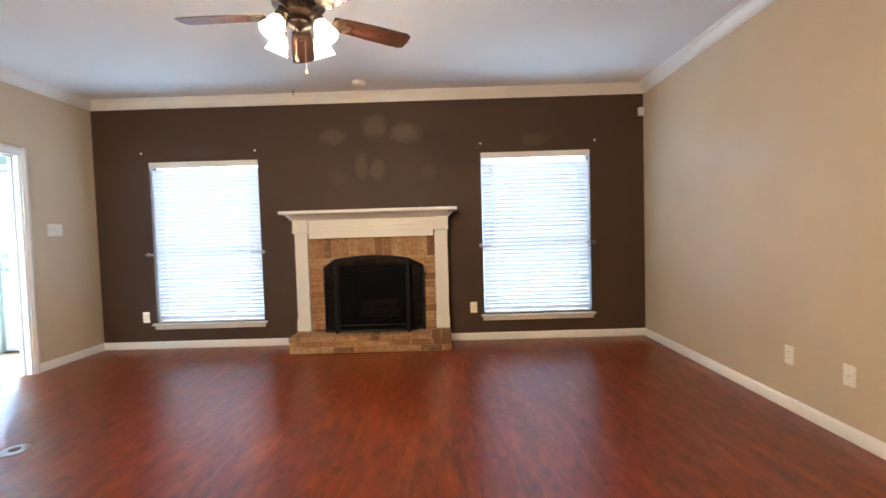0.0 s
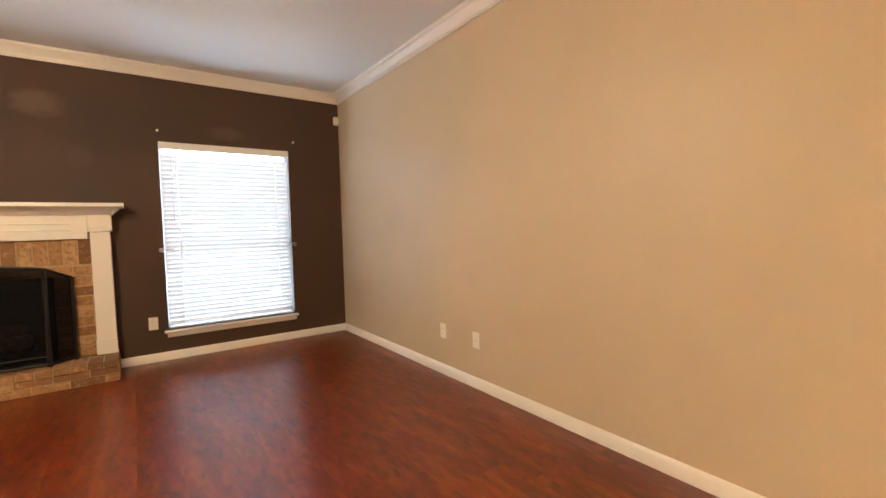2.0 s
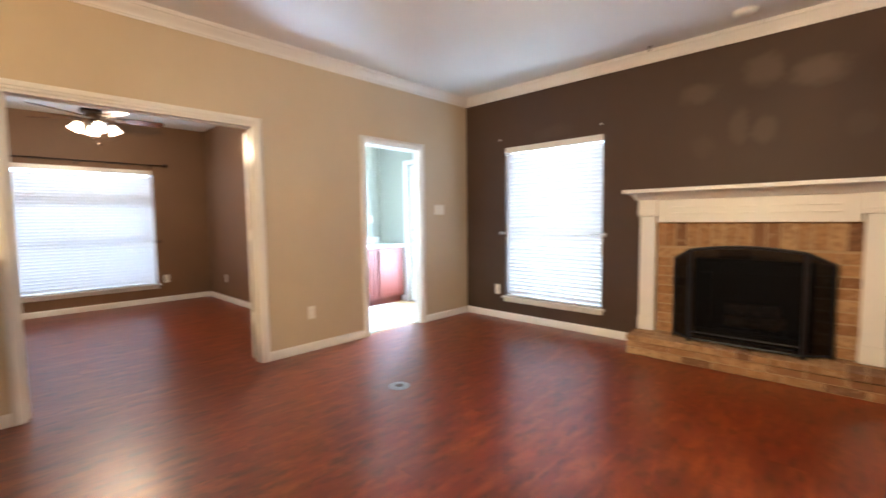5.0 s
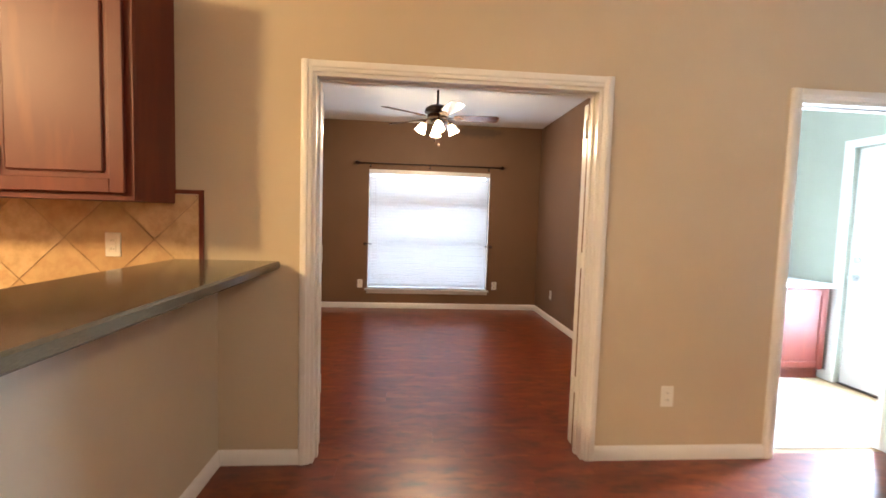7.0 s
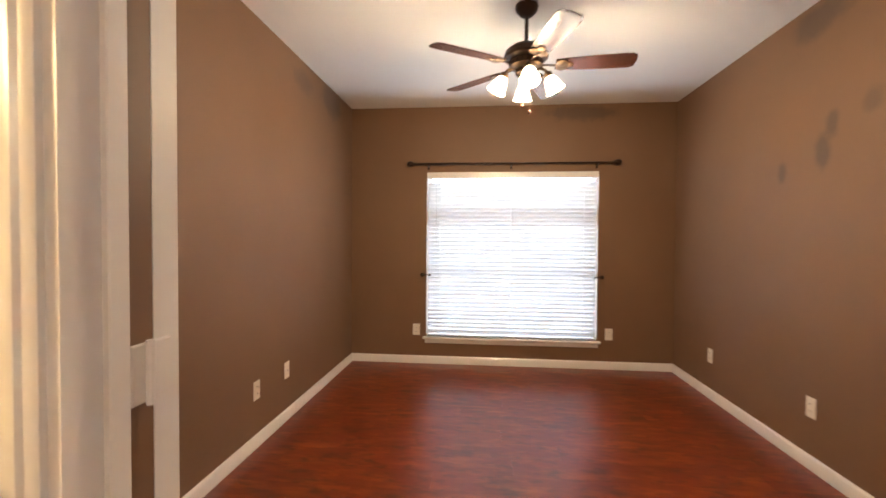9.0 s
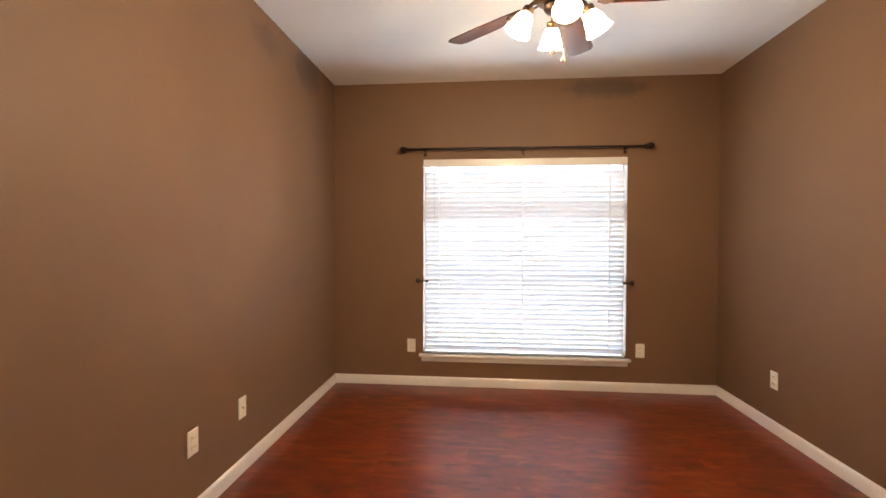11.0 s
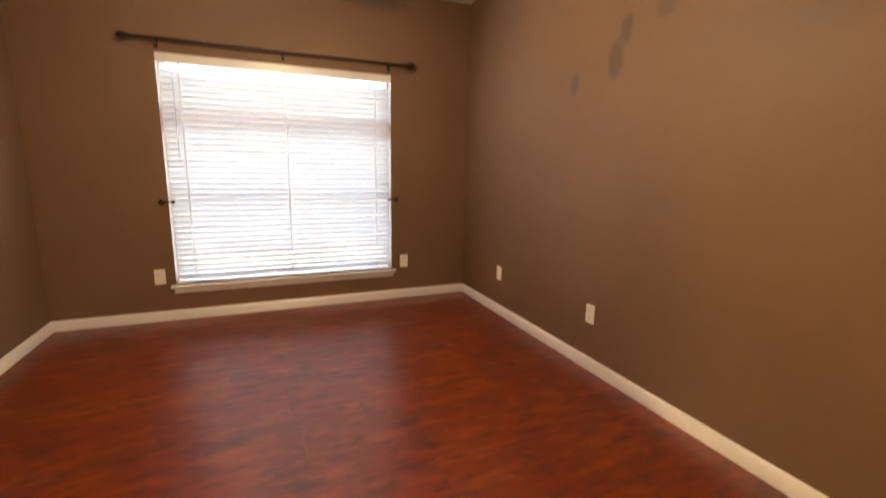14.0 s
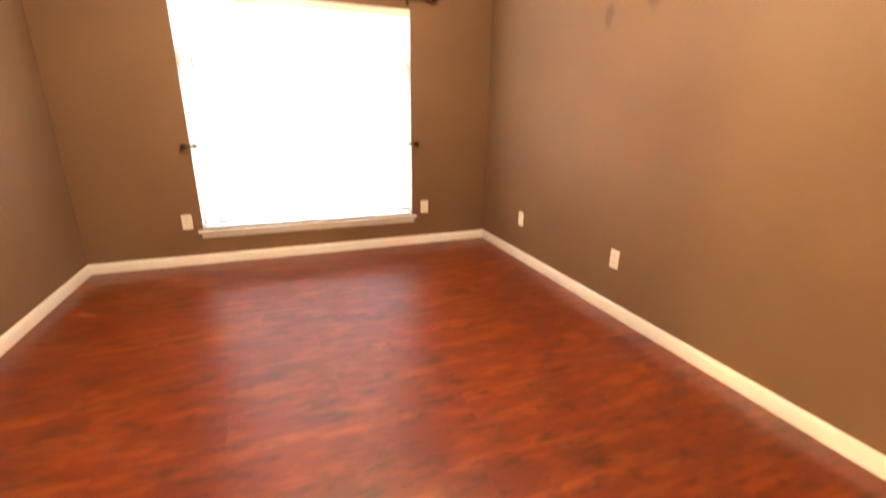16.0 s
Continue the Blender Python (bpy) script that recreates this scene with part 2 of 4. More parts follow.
# ---- mesh helpers ----
def box(bm, a, b, bevel=0.0, m=None):
    v = [(x, y, z) for x in (min(a[0], b[0]), max(a[0], b[0])) for y in (min(a[1], b[1]), max(a[1], b[1])) for z in (min(a[2], b[2]), max(a[2], b[2]))]
    vs = [bm.verts.new(c) for c in v]
    fs = [bm.faces.new([vs[i] for i in f]) for f in ((0, 1, 3, 2), (4, 6, 7, 5), (0, 4, 5, 1), (2, 3, 7, 6), (0, 2, 6, 4), (1, 5, 7, 3))]
    if bevel:
        out = bmesh.ops.bevel(bm, geom=list({e for f in fs for e in f.edges}), offset=bevel, segments=1, affect="EDGES")
        vs = list({q for f in out["faces"] for q in f.verts} | {q for q in vs if q.is_valid})
    if m:
        bmesh.ops.transform(bm, matrix=m, verts=vs)
    return bm


def lathe(bm, profile, m=Matrix(), seg=24, cap=True):
    """Turned body from (radius, height) pairs about local z."""
    rings = [[bm.verts.new(m @ Vector((r * math.cos(2 * math.pi * k / seg), r * math.sin(2 * math.pi * k / seg), z))) for k in range(seg)] for r, z in profile]
    for p, q in zip(rings, rings[1:]):
        for k in range(seg):
            bm.faces.new((p[k], p[(k + 1) % seg], q[(k + 1) % seg], q[k]))
    if cap:
        bm.faces.new(rings[0][::-1])
        bm.faces.new(rings[-1])
    return bm


def rod(bm, p, q, r, seg=12, r2=None):
    d = Vector(q) - Vector(p)
    m = Matrix.Translation(p) @ d.to_track_quat("Z", "Y").to_matrix().to_4x4()
    return lathe(bm, [(r, 0), (r if r2 is None else r2, d.length)], m, seg)


def prism(bm, profile, p, q, side, up=(0, 0, 1)):
    """Moulding: (out, up) profile swept from p to q; side is the way in which 'out' points."""
    p, q, s, u = Vector(p), Vector(q), Vector(side), Vector(up)
    a = [bm.verts.new(p + s * o + u * h) for o, h in profile]
    b = [bm.verts.new(q + s * o + u * h) for o, h in profile]
    k = len(profile)
    for i in range(k):
        bm.faces.new((a[i], a[(i + 1) % k], b[(i + 1) % k], b[i]))
    bm.faces.new(a[::-1])
    bm.faces.new(b)
    return bm


def mesh_of(name, bm, material, smooth=True):
    bmesh.ops.recalc_face_normals(bm, faces=bm.faces)
    me = bpy.data.meshes.new(name)
    for f in bm.faces:
        f.smooth = smooth
    bm.to_mesh(me)
    bm.free()
    if smooth:
        me.set_sharp_from_angle(angle=radians(35))
    me.materials.append(material)
    return me


def part(name, bm, material, parent, label="", at=None):
    ob = new(name, mesh_of(name, bm, material))
    ob.parent = parent
    if at is not None:
        ob.matrix_basis = at
    return tagged(ob, label) if label else ob


def thing(name, m, label, category, group="", kind=""):
    ob = new(name)
    ob.empty_display_size = 0.1
    ob.matrix_basis = m
    return tagged(ob, label, category, group, kind)


def setting(name, bm, material, label, category):
    return tagged(new(name, mesh_of(name, bm, material, False)), label, category, "", "structure")


def boxes(*pairs):
    bm = bmesh.new()
    for a, b in pairs:
        box(bm, a, b)
    return bm


# ---- structure ----
XE, XW, YN, YS = 2.42, -3.665, 5.055, -4.2      # living room walls
ZC, ZS = 2.770, 2.706                            # ceilings: living room, study
SX, SY0, SY1 = -7.73, -0.114, 3.208                   # study: window wall, side walls
XI = -3.768                                     # back of the wall between the rooms
D0, D1, DZ = 0.787, 2.300, 2.055                # double door opening
P0, P1 = 3.425, 4.22                           # utility doorway
LX, LY0, LY1 = -5.5, 3.375, 5.055                 # utility room
W1, W2 = (-3.05, -1.84), (0.627, 1.825)
WZ0, WZ1 = 0.29, 2.085
RAIL, SRAIL = 1.065, 0.955                        # meeting rails of the windows
S0, S1, SZ0, SZ1 = 0.698, 2.458, 0.292, 2.026
UD0, UD1 = -4.83, -3.95                         # outside door of the utility room

T = 0.2
setting("wall_north", boxes(((XW - 0.12, YN, 0), (W1[0], YN + T, ZC)), ((W1[1], YN, 0), (-0.99, YN + T, ZC)), ((-0.99, YN, 0.89), (-0.19, YN + T, ZC)), ((-0.19, YN, 0), (W2[0], YN + T, ZC)), ((W2[1], YN, 0), (XE + T, YN + T, ZC)),
        *[((w[0], YN, 0), (w[1], YN + T, WZ0)) for w in (W1, W2)], *[((w[0], YN, WZ1), (w[1], YN + T, ZC)) for w in (W1, W2)]), BROWN, "dark brown painted accent wall with pale touch-up patches", "wall")
setting("wall_east", boxes(((XE, YS, 0), (XE + T, YN, ZC))), TAN, "long plain tan painted wall", "wall")
setting("wall_south", boxes(((XW - 0.12, YS - T, 0), (XE + T, YS, ZC))), TAN, "plain tan painted wall closing the room", "wall")
setting("wall_west", boxes(((XI + 0.02, YS, 0), (XW, D0, ZC)), ((XI + 0.02, D1, 0), (XW, P0, ZC)), ((XI + 0.02, P1, 0), (XW, YN, ZC)), ((XI + 0.02, D0, DZ), (XW, D1, ZC)), ((XI + 0.02, P0, DZ), (XW, P1, ZC))),
        TAN, "tan painted wall with a double doorway and a small doorway", "wall")
setting("wall_study_east", boxes(((XI, SY0, 0), (XI + 0.02, D0, ZS)), ((XI, D1, 0), (XI + 0.02, SY1, ZS)), ((XI, D0, DZ), (XI + 0.02, D1, ZS))), TAUPE, "taupe painted study side of the doorway wall", "wall")
setting("wall_study_north", boxes(((SX - T, SY1, 0), (XI, SY1 + 0.06, ZS))), TAUPE, "taupe painted study wall with dark touch-up spots and darker patches below the ceiling", "wall")
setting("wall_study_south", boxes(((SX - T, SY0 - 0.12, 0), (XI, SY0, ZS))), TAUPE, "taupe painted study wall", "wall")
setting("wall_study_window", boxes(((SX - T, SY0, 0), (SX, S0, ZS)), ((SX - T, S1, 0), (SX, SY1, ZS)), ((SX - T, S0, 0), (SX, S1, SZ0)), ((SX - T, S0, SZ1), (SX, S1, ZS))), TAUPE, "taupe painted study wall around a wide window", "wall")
setting("wall_utility_north", boxes(((LX - 0.1, LY1, 0), (UD0, LY1 + T, ZC)), ((UD1, LY1, 0), (XW - 0.12, LY1 + T, ZC)), ((UD0, LY1, 2.05), (UD1, LY1 + T, ZC))), LAUNDRY, "pale utility room wall around the outside door", "wall")
setting("wall_utility_west", boxes(((LX - 0.1, SY1 + 0.06, 0), (LX, LY1, ZC))), LAUNDRY, "pale grey-green utility room wall", "wall")
setting("wall_utility_south", boxes(((LX, SY1 + 0.06, 0), (XI + 0.018, LY0, ZC))), LAUNDRY, "pale grey-green utility room wall", "wall")
setting("wall_utility_east", boxes(((XI, LY0, 0), (XI + 0.018, P0, ZC)), ((XI, P1, 0), (XI + 0.018, LY1, ZC)), ((XI, P0, DZ), (XI + 0.018, P1, ZC))), LAUNDRY, "pale grey-green back of the doorway wall", "wall")
setting("ceiling_living", boxes(((XW - 0.12, YS - T, ZC), (XE + T, YN + T, ZC + 0.1))), CEIL, "light grey textured ceiling of the living room", "ceiling")
setting("ceiling_study", boxes(((SX - T, SY0 - 0.12, ZS), (XI + 0.018, SY1 + 0.06, ZS + 0.1))), CEIL, "light grey textured ceiling of the study", "ceiling")
setting("ceiling_utility", boxes(((LX - 0.1, SY1 + 0.062, ZC), (XW - 0.122, LY1 + T, ZC + 0.1))), CEIL, "light utility room ceiling", "ceiling")
setting("roof", boxes(((SX - 0.5, YS - 0.5, ZC + 0.12), (XE + 0.5, YN + 0.6, ZC + 0.2))), ROOFING, "flat felt roof over the rooms", "roof")
setting("ground", boxes(((-400, -400, -0.5), (400, 400, -0.32))), GRASS, "lawn around the house", "ground")

# baseboards, crown mouldings and door casings
BB = [(0, 0.005), (0.015, 0.005), (0.015, 0.066), (0.010, 0.077), (0.004, 0.085), (0, 0.085)]
CROWN = [(0.000, 0.000), (0.010, 0.000), (0.012, 0.010), (0.019, 0.013), (0.021, 0.024), (0.028, 0.035), (0.045, 0.053), (0.057, 0.066), (0.061, 0.075), (0.071, 0.078), (0.075, 0.090), (0.080, 0.091), (0.080, 0.101), (0.000, 0.101)]


def moulding(name, profile, runs, z, label, category):
    d = thing(name, pose(0, 0, 0), label, category, "", "structure")
    for p, q, s in runs:
        part("moulding_run", prism(bmesh.new(), profile, (*p, z), (*q, z), (*s, 0)), WHITE, d)
    return d


moulding("baseboard_living", BB, [((XW, YN), (-1.46, YN), (0, -1)), ((0.215, YN), (XE, YN), (0, -1)), ((XE, YS), (XE, YN), (-1, 0)), ((XW, D1 + 0.057), (XW, P0 - 0.057), (1, 0)), ((XW, P1 + 0.057), (XW, YN), (1, 0)), ((XW, 0.318), (XW, D0 - 0.057), (1, 0)), ((XW, YS), (XE, YS), (0, 1))],
         0, "white painted baseboard along the living room walls", "baseboard")
moulding("baseboard_study", BB, [((SX, SY0), (SX, SY1), (1, 0)), ((SX, SY0), (XI, SY0), (0, 1)), ((SX, SY1), (XI, SY1), (0, -1))], 0, "white painted baseboard around the study", "baseboard")
moulding("baseboard_utility", BB, [((LX, LY1), (UD0 - 0.07, LY1), (0, -1)), ((LX, LY0), (XI, LY0), (0, 1))], 0, "white baseboard in the utility room", "baseboard")
moulding("crown_moulding", CROWN, [((XW, YN), (XE, YN), (0, -1)), ((XE, YS), (XE, YN), (-1, 0)), ((XW, YS), (XW, YN), (1, 0)), ((XW, YS), (XE, YS), (0, 1))], ZC - 0.101, "stepped white crown moulding under the ceiling", "crown moulding")

CASE = [(0, 0), (0.010, 0), (0.013, 0.006), (0.013, 0.018), (0.018, 0.024), (0.018, 0.044), (0.013, 0.052), (0.010, 0.057), (0, 0.057)]


def door_trim(name, y0, y1, top, x_front, x_back, label, both=True):
    """Casing boards and jamb lining of an opening in the wall between the rooms."""
    d = thing(name, pose(x_front, (y0 + y1) / 2, 0), label, "door frame", "", "structure")
    h, depth = (y1 - y0) / 2, x_front - x_back
    for x, s in ((0, 1),) + (((-depth, -1),) if both else ()):
        for y, u in ((-h, -1), (h, 1)):
            part("casing", prism(bmesh.new(), CASE, (x, y, 0.004), (x, y, top + 0.057), (s, 0, 0), (0, u, 0)), WHITE, d)
        part("head_casing", prism(bmesh.new(), CASE, (x, -h, top), (x, h, top), (s, 0, 0), (0, 0, 1)), WHITE, d)
    part("jamb", box(bmesh.new(), (-depth, -h - 0.001, 0.004), (0, -h + 0.018, top)), WHITE, d)
    part("jamb", box(bmesh.new(), (-depth, h - 0.018, 0.004), (0, h + 0.001, top)), WHITE, d)
    part("head_jamb", box(bmesh.new(), (-depth, -h + 0.018, top - 0.018), (0, h - 0.018, top + 0.001)), WHITE, d)
    stop = -depth * 0.55
    part("door_stop", box(bmesh.new(), (stop - 0.035, -h + 0.018, top - 0.03), (stop, h - 0.018, top - 0.018), 0.002), WHITE, d)
    for y in (-h + 0.018, h - 0.03):
        part("door_stop", box(bmesh.new(), (stop - 0.035, y, 0.004), (stop, y + 0.012, top - 0.03), 0.002), WHITE, d)
    return d


door_trim("door_frame_1", D0, D1, DZ, XW, XI, "white painted casing of the double study doorway", False)
door_trim("door_frame_2", P0, P1, DZ, XW, XI, "white painted casing of the utility doorway")

# ---- outside ----
fence = thing("fence", pose(-12.2, 1.6, -0.32), "sunlit weathered wooden board fence beyond the study window", "fence")
for i in range(60):
    part("board", box(bmesh.new(), (0, -4.5 + i * 0.15, 0.02), (0.022, -4.36 + i * 0.15, 1.95), 0.003), FENCE, fence)
part("top_rail", box(bmesh.new(), (0.024, -4.5, 1.975), (0.07, 4.5, 2.40), 0.004), FASCIA, fence)
for i in range(5):
    part("post", box(bmesh.new(), (-0.1, -4.4 + i * 2.2, 0), (-0.002, -4.3 + i * 2.2, 2.0), 0.004), FENCE, fence)


# ---- windows and blinds ----
def window(name, m, w, z0, z1, label, zm):
    """Sash window in a drywall opening: local x along the wall, -y into the room."""
    d = thing(name, m, label, "window", "", "structure")
    h = w / 2
    fr = part("window_frame", boxes(((-h, 0.12, z0), (-h + 0.045, 0.18, z1)), ((h - 0.045, 0.12, z0), (h, 0.18, z1)), ((-h + 0.045, 0.12, z0), (h - 0.045, 0.18, z0 + 0.045)), ((-h + 0.045, 0.12, z1 - 0.045), (h - 0.045, 0.18, z1))), VINYL, d)
    for a, b in ((-h + 0.045, h - 0.045),):
        part("meeting_rail", box(bmesh.new(), (a, 0.125, zm - 0.022), (b, 0.172, zm + 0.022), 0.003), VINYL, d)
        for za, zb in ((z0 + 0.045, zm - 0.022), (zm + 0.022, z1 - 0.045)):
            pane = part("pane", box(bmesh.new(), (a, 0.148, za), (b, 0.152, zb)), GLASS, d)
            pane.visible_shadow = False
    part("window_sill", box(bmesh.new(), (-h - 0.035, -0.04, z0 - 0.026), (h + 0.035, 0.12, z0), 0.006), WHITE, d)
    part("apron", prism(bmesh.new(), [(0, 0), (0.010, 0), (0.018, 0.012), (0.018, 0.03), (0.024, 0.042), (0, 0.042)], (-h - 0.012, 0, z0 - 0.069), (h + 0.012, 0, z0 - 0.069), (0, -1, 0)), WHITE, d)
    return d


def blind(m, w, z0, z1, tilt, label, cords, gap=0.043, bottom=0.0):
    d = thing("window_blind", m, label, "blind", "window blinds")
    h = w / 2 - 0.012
    part("valance", box(bmesh.new(), (-w / 2 + 0.002, -0.006, z1 - 0.068), (w / 2 - 0.002, 0.004, z1 - 0.002), 0.003), WHITE, d)
    part("headrail", box(bmesh.new(), (-h, 0.006, z1 - 0.055), (h, 0.062, z1 - 0.004), 0.002), VINYL, d)
    zb = z0 + 0.003 + bottom
    # slightly crowned slat
    bm = bmesh.new()
    k = 5
    for s in (-1, 1):
        for i in range(k):
            u = -0.025 + 0.05 * i / (k - 1)
            for x in (-h, h):
                bm.verts.new((x, u, 0.0015 * s + 0.003 * (1 - (u / 0.025) ** 2)))
    bm.verts.ensure_lookup_table()
    v = bm.verts
    for o in (0, 2 * k):
        for i in range(k - 1):
            bm.faces.new((v[o + 2 * i], v[o + 2 * i + 1], v[o + 2 * i + 3], v[o + 2 * i + 2]))
    for i in range(k - 1):
        for e in (0, 1):
            bm.faces.new((v[2 * i + e], v[2 * i + 2 + e], v[2 * k + 2 * i + 2 + e], v[2 * k + 2 * i + e]))
    for o in (0, 2 * k - 2):
        bm.faces.new((v[o], v[o + 1], v[2 * k + o + 1], v[2 * k + o]))
    slat = mesh_of("slat", bm, SLAT)
    count = int((z1 - 0.075 - zb - 0.035) / gap)
    for i in range(count):
        ob = new("slat", slat)
        ob.parent = d
        ob.matrix_basis = pose(0, 0.034, zb + 0.05 + i * gap, tilt + random.uniform(-1.5, 1.5), random.uniform(-0.12, 0.12), 0)
    part("bottom_rail", box(bmesh.new(), (-h, 0.012, zb), (h, 0.058, zb + 0.018), 0.004), SLAT, d)
    for c in cords:
        for y in (0.008, 0.060):
            part("ladder_cord", box(bmesh.new(), (c * w - 0.004, y - 0.0006, zb + 0.018), (c * w + 0.004, y + 0.0006, z1 - 0.056)), VINYL, d)
    part("tilt_wand", rod(bmesh.new(), (-h + 0.09, -0.004, z1 - 0.75), (-h + 0.085, 0.004, z1 - 0.07), 0.004, 6), GLASS, d, "clear plastic tilt wand")
    return d


for i, (a, b) in enumerate((W1, W2)):
    c = (a + b) / 2
    window(f"window_{i + 1}", pose(c, YN, 0), b - a, WZ0, WZ1, "white sash window with a painted sill beside the fireplace", RAIL)
    blind(pose(c, YN, 0), b - a, WZ0, WZ1, -62, "lowered white slatted blind glowing with daylight", (-0.38, 0.38), bottom=0.0 if i == 0 else 0.006)
for c in (W1, W2):
    for za, zb in ((WZ0 + 0.02, RAIL - 0.028), (RAIL + 0.028, WZ1 - 0.02)):
        window_light((c[0] + c[1]) / 2, YN + 0.105, (za + zb) / 2, c[1] - c[0] - 0.03, zb - za, 0, DAY * (zb - za) / (WZ1 - WZ0 - 0.096))
for za, zb in ((SZ0 + 0.02, SRAIL - 0.024), (SRAIL + 0.024, 1.475), (1.635, SZ1 - 0.02)):
    window_light(SX - 0.105, (S0 + S1) / 2, (za + zb) / 2, S1 - S0 - 0.03, zb - za, 90, DAY * 0.83 * (zb - za))
window("window_3", pose(SX, (S0 + S1) / 2, 0, 0, 0, 90), S1 - S0, SZ0, SZ1, "wide white sash window of the study", SRAIL)
blind(pose(SX, (S0 + S1) / 2, 0, 0, 0, 90), S1 - S0, SZ0, SZ1, -60, "wide lowered white slatted blind over the study window", (-0.42, 0.0, 0.42))


# ---- doors ----
def panel_leaf(bm_parent, w, h, t, panels, material=WHITE):
    """Panelled leaf, hinge edge at local x 0, face towards -y; panels (x0, x1, z0, z1) are recessed on both faces."""
    xs = sorted({0, w, *[p[0] for p in panels], *[p[1] for p in panels]})
    zs = sorted({0, h, *[p[2] for p in panels], *[p[3] for p in panels]})
    bm = bmesh.new()
    for xa, xb in zip(xs, xs[1:]):
        for za, zb in zip(zs, zs[1:]):
            inside = any(p[0] <= xa and xb <= p[1] and p[2] <= za and zb <= p[3] for p in panels)
            box(bm, (xa, -t + (0.009 if inside else 0), za), (xb, -(0.009 if inside else 0), zb))
    part("leaf", bm, material, bm_parent)
    for x0, x1, z0, z1 in panels:
        part("raised_panel", box(bmesh.new(), (x0 + 0.03, -t + 0.003, z0 + 0.03), (x1 - 0.03, -0.003, z1 - 0.03), 0.005), material, bm_parent)


for y, mirror in ((D0 + 0.012, 1), (D1 - 0.012, -1)):
    ang = -90 if mirror == 1 else 90
    d = thing("study_door", pose(XI - 0.052, y, 0.012, 0, 0, ang), "white panelled double door leaf folded back against the study wall", "door", "study doors")
    w, t = 0.72, 0.055
    pl = [(0.11, 0.33, 0.22, 0.85), (0.40, 0.62, 0.22, 0.85), (0.11, 0.33, 0.98, 1.55), (0.40, 0.62, 0.98, 1.55), (0.11, 0.33, 1.66, 1.9), (0.40, 0.62, 1.66, 1.9)]
    panel_leaf(d, w, 2.0, t, pl)
    if mirror == -1:
        for ob in d.children:
            ob.matrix_basis = Matrix.Translation((0, t, 0))
    for z in (0.33, 1.065, 1.81):
        part("hinge", box(bmesh.new(), (-0.008, -0.03 if mirror == 1 else -0.051, z), (0.0, 0.051 if mirror == 1 else 0.03, z + 0.09), 0.002), WHITE, d, "white painted hinge")
        part("hinge_pin", rod(bmesh.new(), (-0.012, (0.02 if mirror == 1 else -0.02), z - 0.004), (-0.012, (0.02 if mirror == 1 else -0.02), z + 0.094), 0.007, 8), WHITE, d)
    # added filler strip: its taupe imitates the shade in the open hinge gap
    part("edge_strip", box(bmesh.new(), (0.0, 0.002 if mirror == 1 else -0.051, 0.0), (0.012, 0.051 if mirror == 1 else -0.002, 2.0)), TAUPE, d, "added taupe strip standing in for the shaded gap behind the hinges")
    part("knob", lathe(bmesh.new(), [(0.03, 0), (0.03, 0.004), (0.012, 0.008), (0.012, 0.025), (0.026, 0.035), (0.026, 0.05), (0.01, 0.056)], pose(w - 0.06, -t if mirror == 1 else t, 0.94, 90 if mirror == 1 else -90)), CHROME, d)

back_door = thing("door_1", pose(UD0, LY1 + 0.05, 0.012), "closed white outside door with a bright glazed panel", "door", "", "structure")
w = UD1 - UD0
part("leaf", boxes(((0, 0, 0), (0.16, 0.045, 2.03)), ((w - 0.16, 0, 0), (w, 0.045, 2.03)), ((0.16, 0, 0), (w - 0.16, 0.045, 0.35)), ((0.16, 0, 1.88), (w - 0.16, 0.045, 2.03))), WHITE, back_door)
part("glazing", box(bmesh.new(), (0.16, 0.018, 0.35), (w - 0.16, 0.026, 1.88)), GLASS, back_door).visible_shadow = False
part("glazing_bead", boxes(((0.16, -0.006, 0.35), (0.18, 0.016, 1.88)), ((w - 0.18, -0.006, 0.35), (w - 0.16, 0.016, 1.88)), ((0.18, -0.006, 0.35), (w - 0.18, 0.016, 0.37)), ((0.18, -0.006, 1.86), (w - 0.18, 0.016, 1.88))), WHITE, back_door)
for z in (0.93, 1.08):
    part("knob" if z < 1 else "deadbolt", lathe(bmesh.new(), [(0.034, 0), (0.034, 0.006), (0.014, 0.01), (0.014, 0.03), (0.028, 0.04), (0.026, 0.058), (0.008, 0.062)] if z < 1 else [(0.03, 0), (0.03, 0.012), (0.02, 0.018)], pose(0.065, 0, z, 90)), CHROME, back_door)
window_light((UD0 + UD1) / 2, LY1 + 0.12, 1.12, 0.55, 1.5, 0, DOORLIGHT)
part("threshold", box(bmesh.new(), (-0.01, -0.03, -0.010), (w + 0.01, 0.08, -0.002)), BRONZE, back_door)
part("casing", boxes(((-0.07, -0.068, -0.008), (-0.002, -0.052, 2.1)), ((w + 0.002, -0.068, -0.008), (w + 0.07, -0.052, 2.1)), ((-0.002, -0.068, 2.04), (w + 0.002, -0.052, 2.1))), WHITE, back_door)


# ---- fireplace ----
def clay(bm_size):
    return mesh_of("brick", box(bmesh.new(), tuple(-s / 2 for s in bm_size), tuple(s / 2 for s in bm_size), 0.003), BRICK)


brick_meshes = {}


def lay(parent, cx, cy, cz, size):
    key = tuple(round(s, 3) for s in size)
    if key not in brick_meshes:
        brick_meshes[key] = clay(key)
    ob = new("brick", brick_meshes[key])
    ob.parent = parent
    ob.matrix_basis = pose(cx, cy + random.uniform(-0.002, 0.002), cz, 0, random.uniform(-0.4, 0.4), 0)


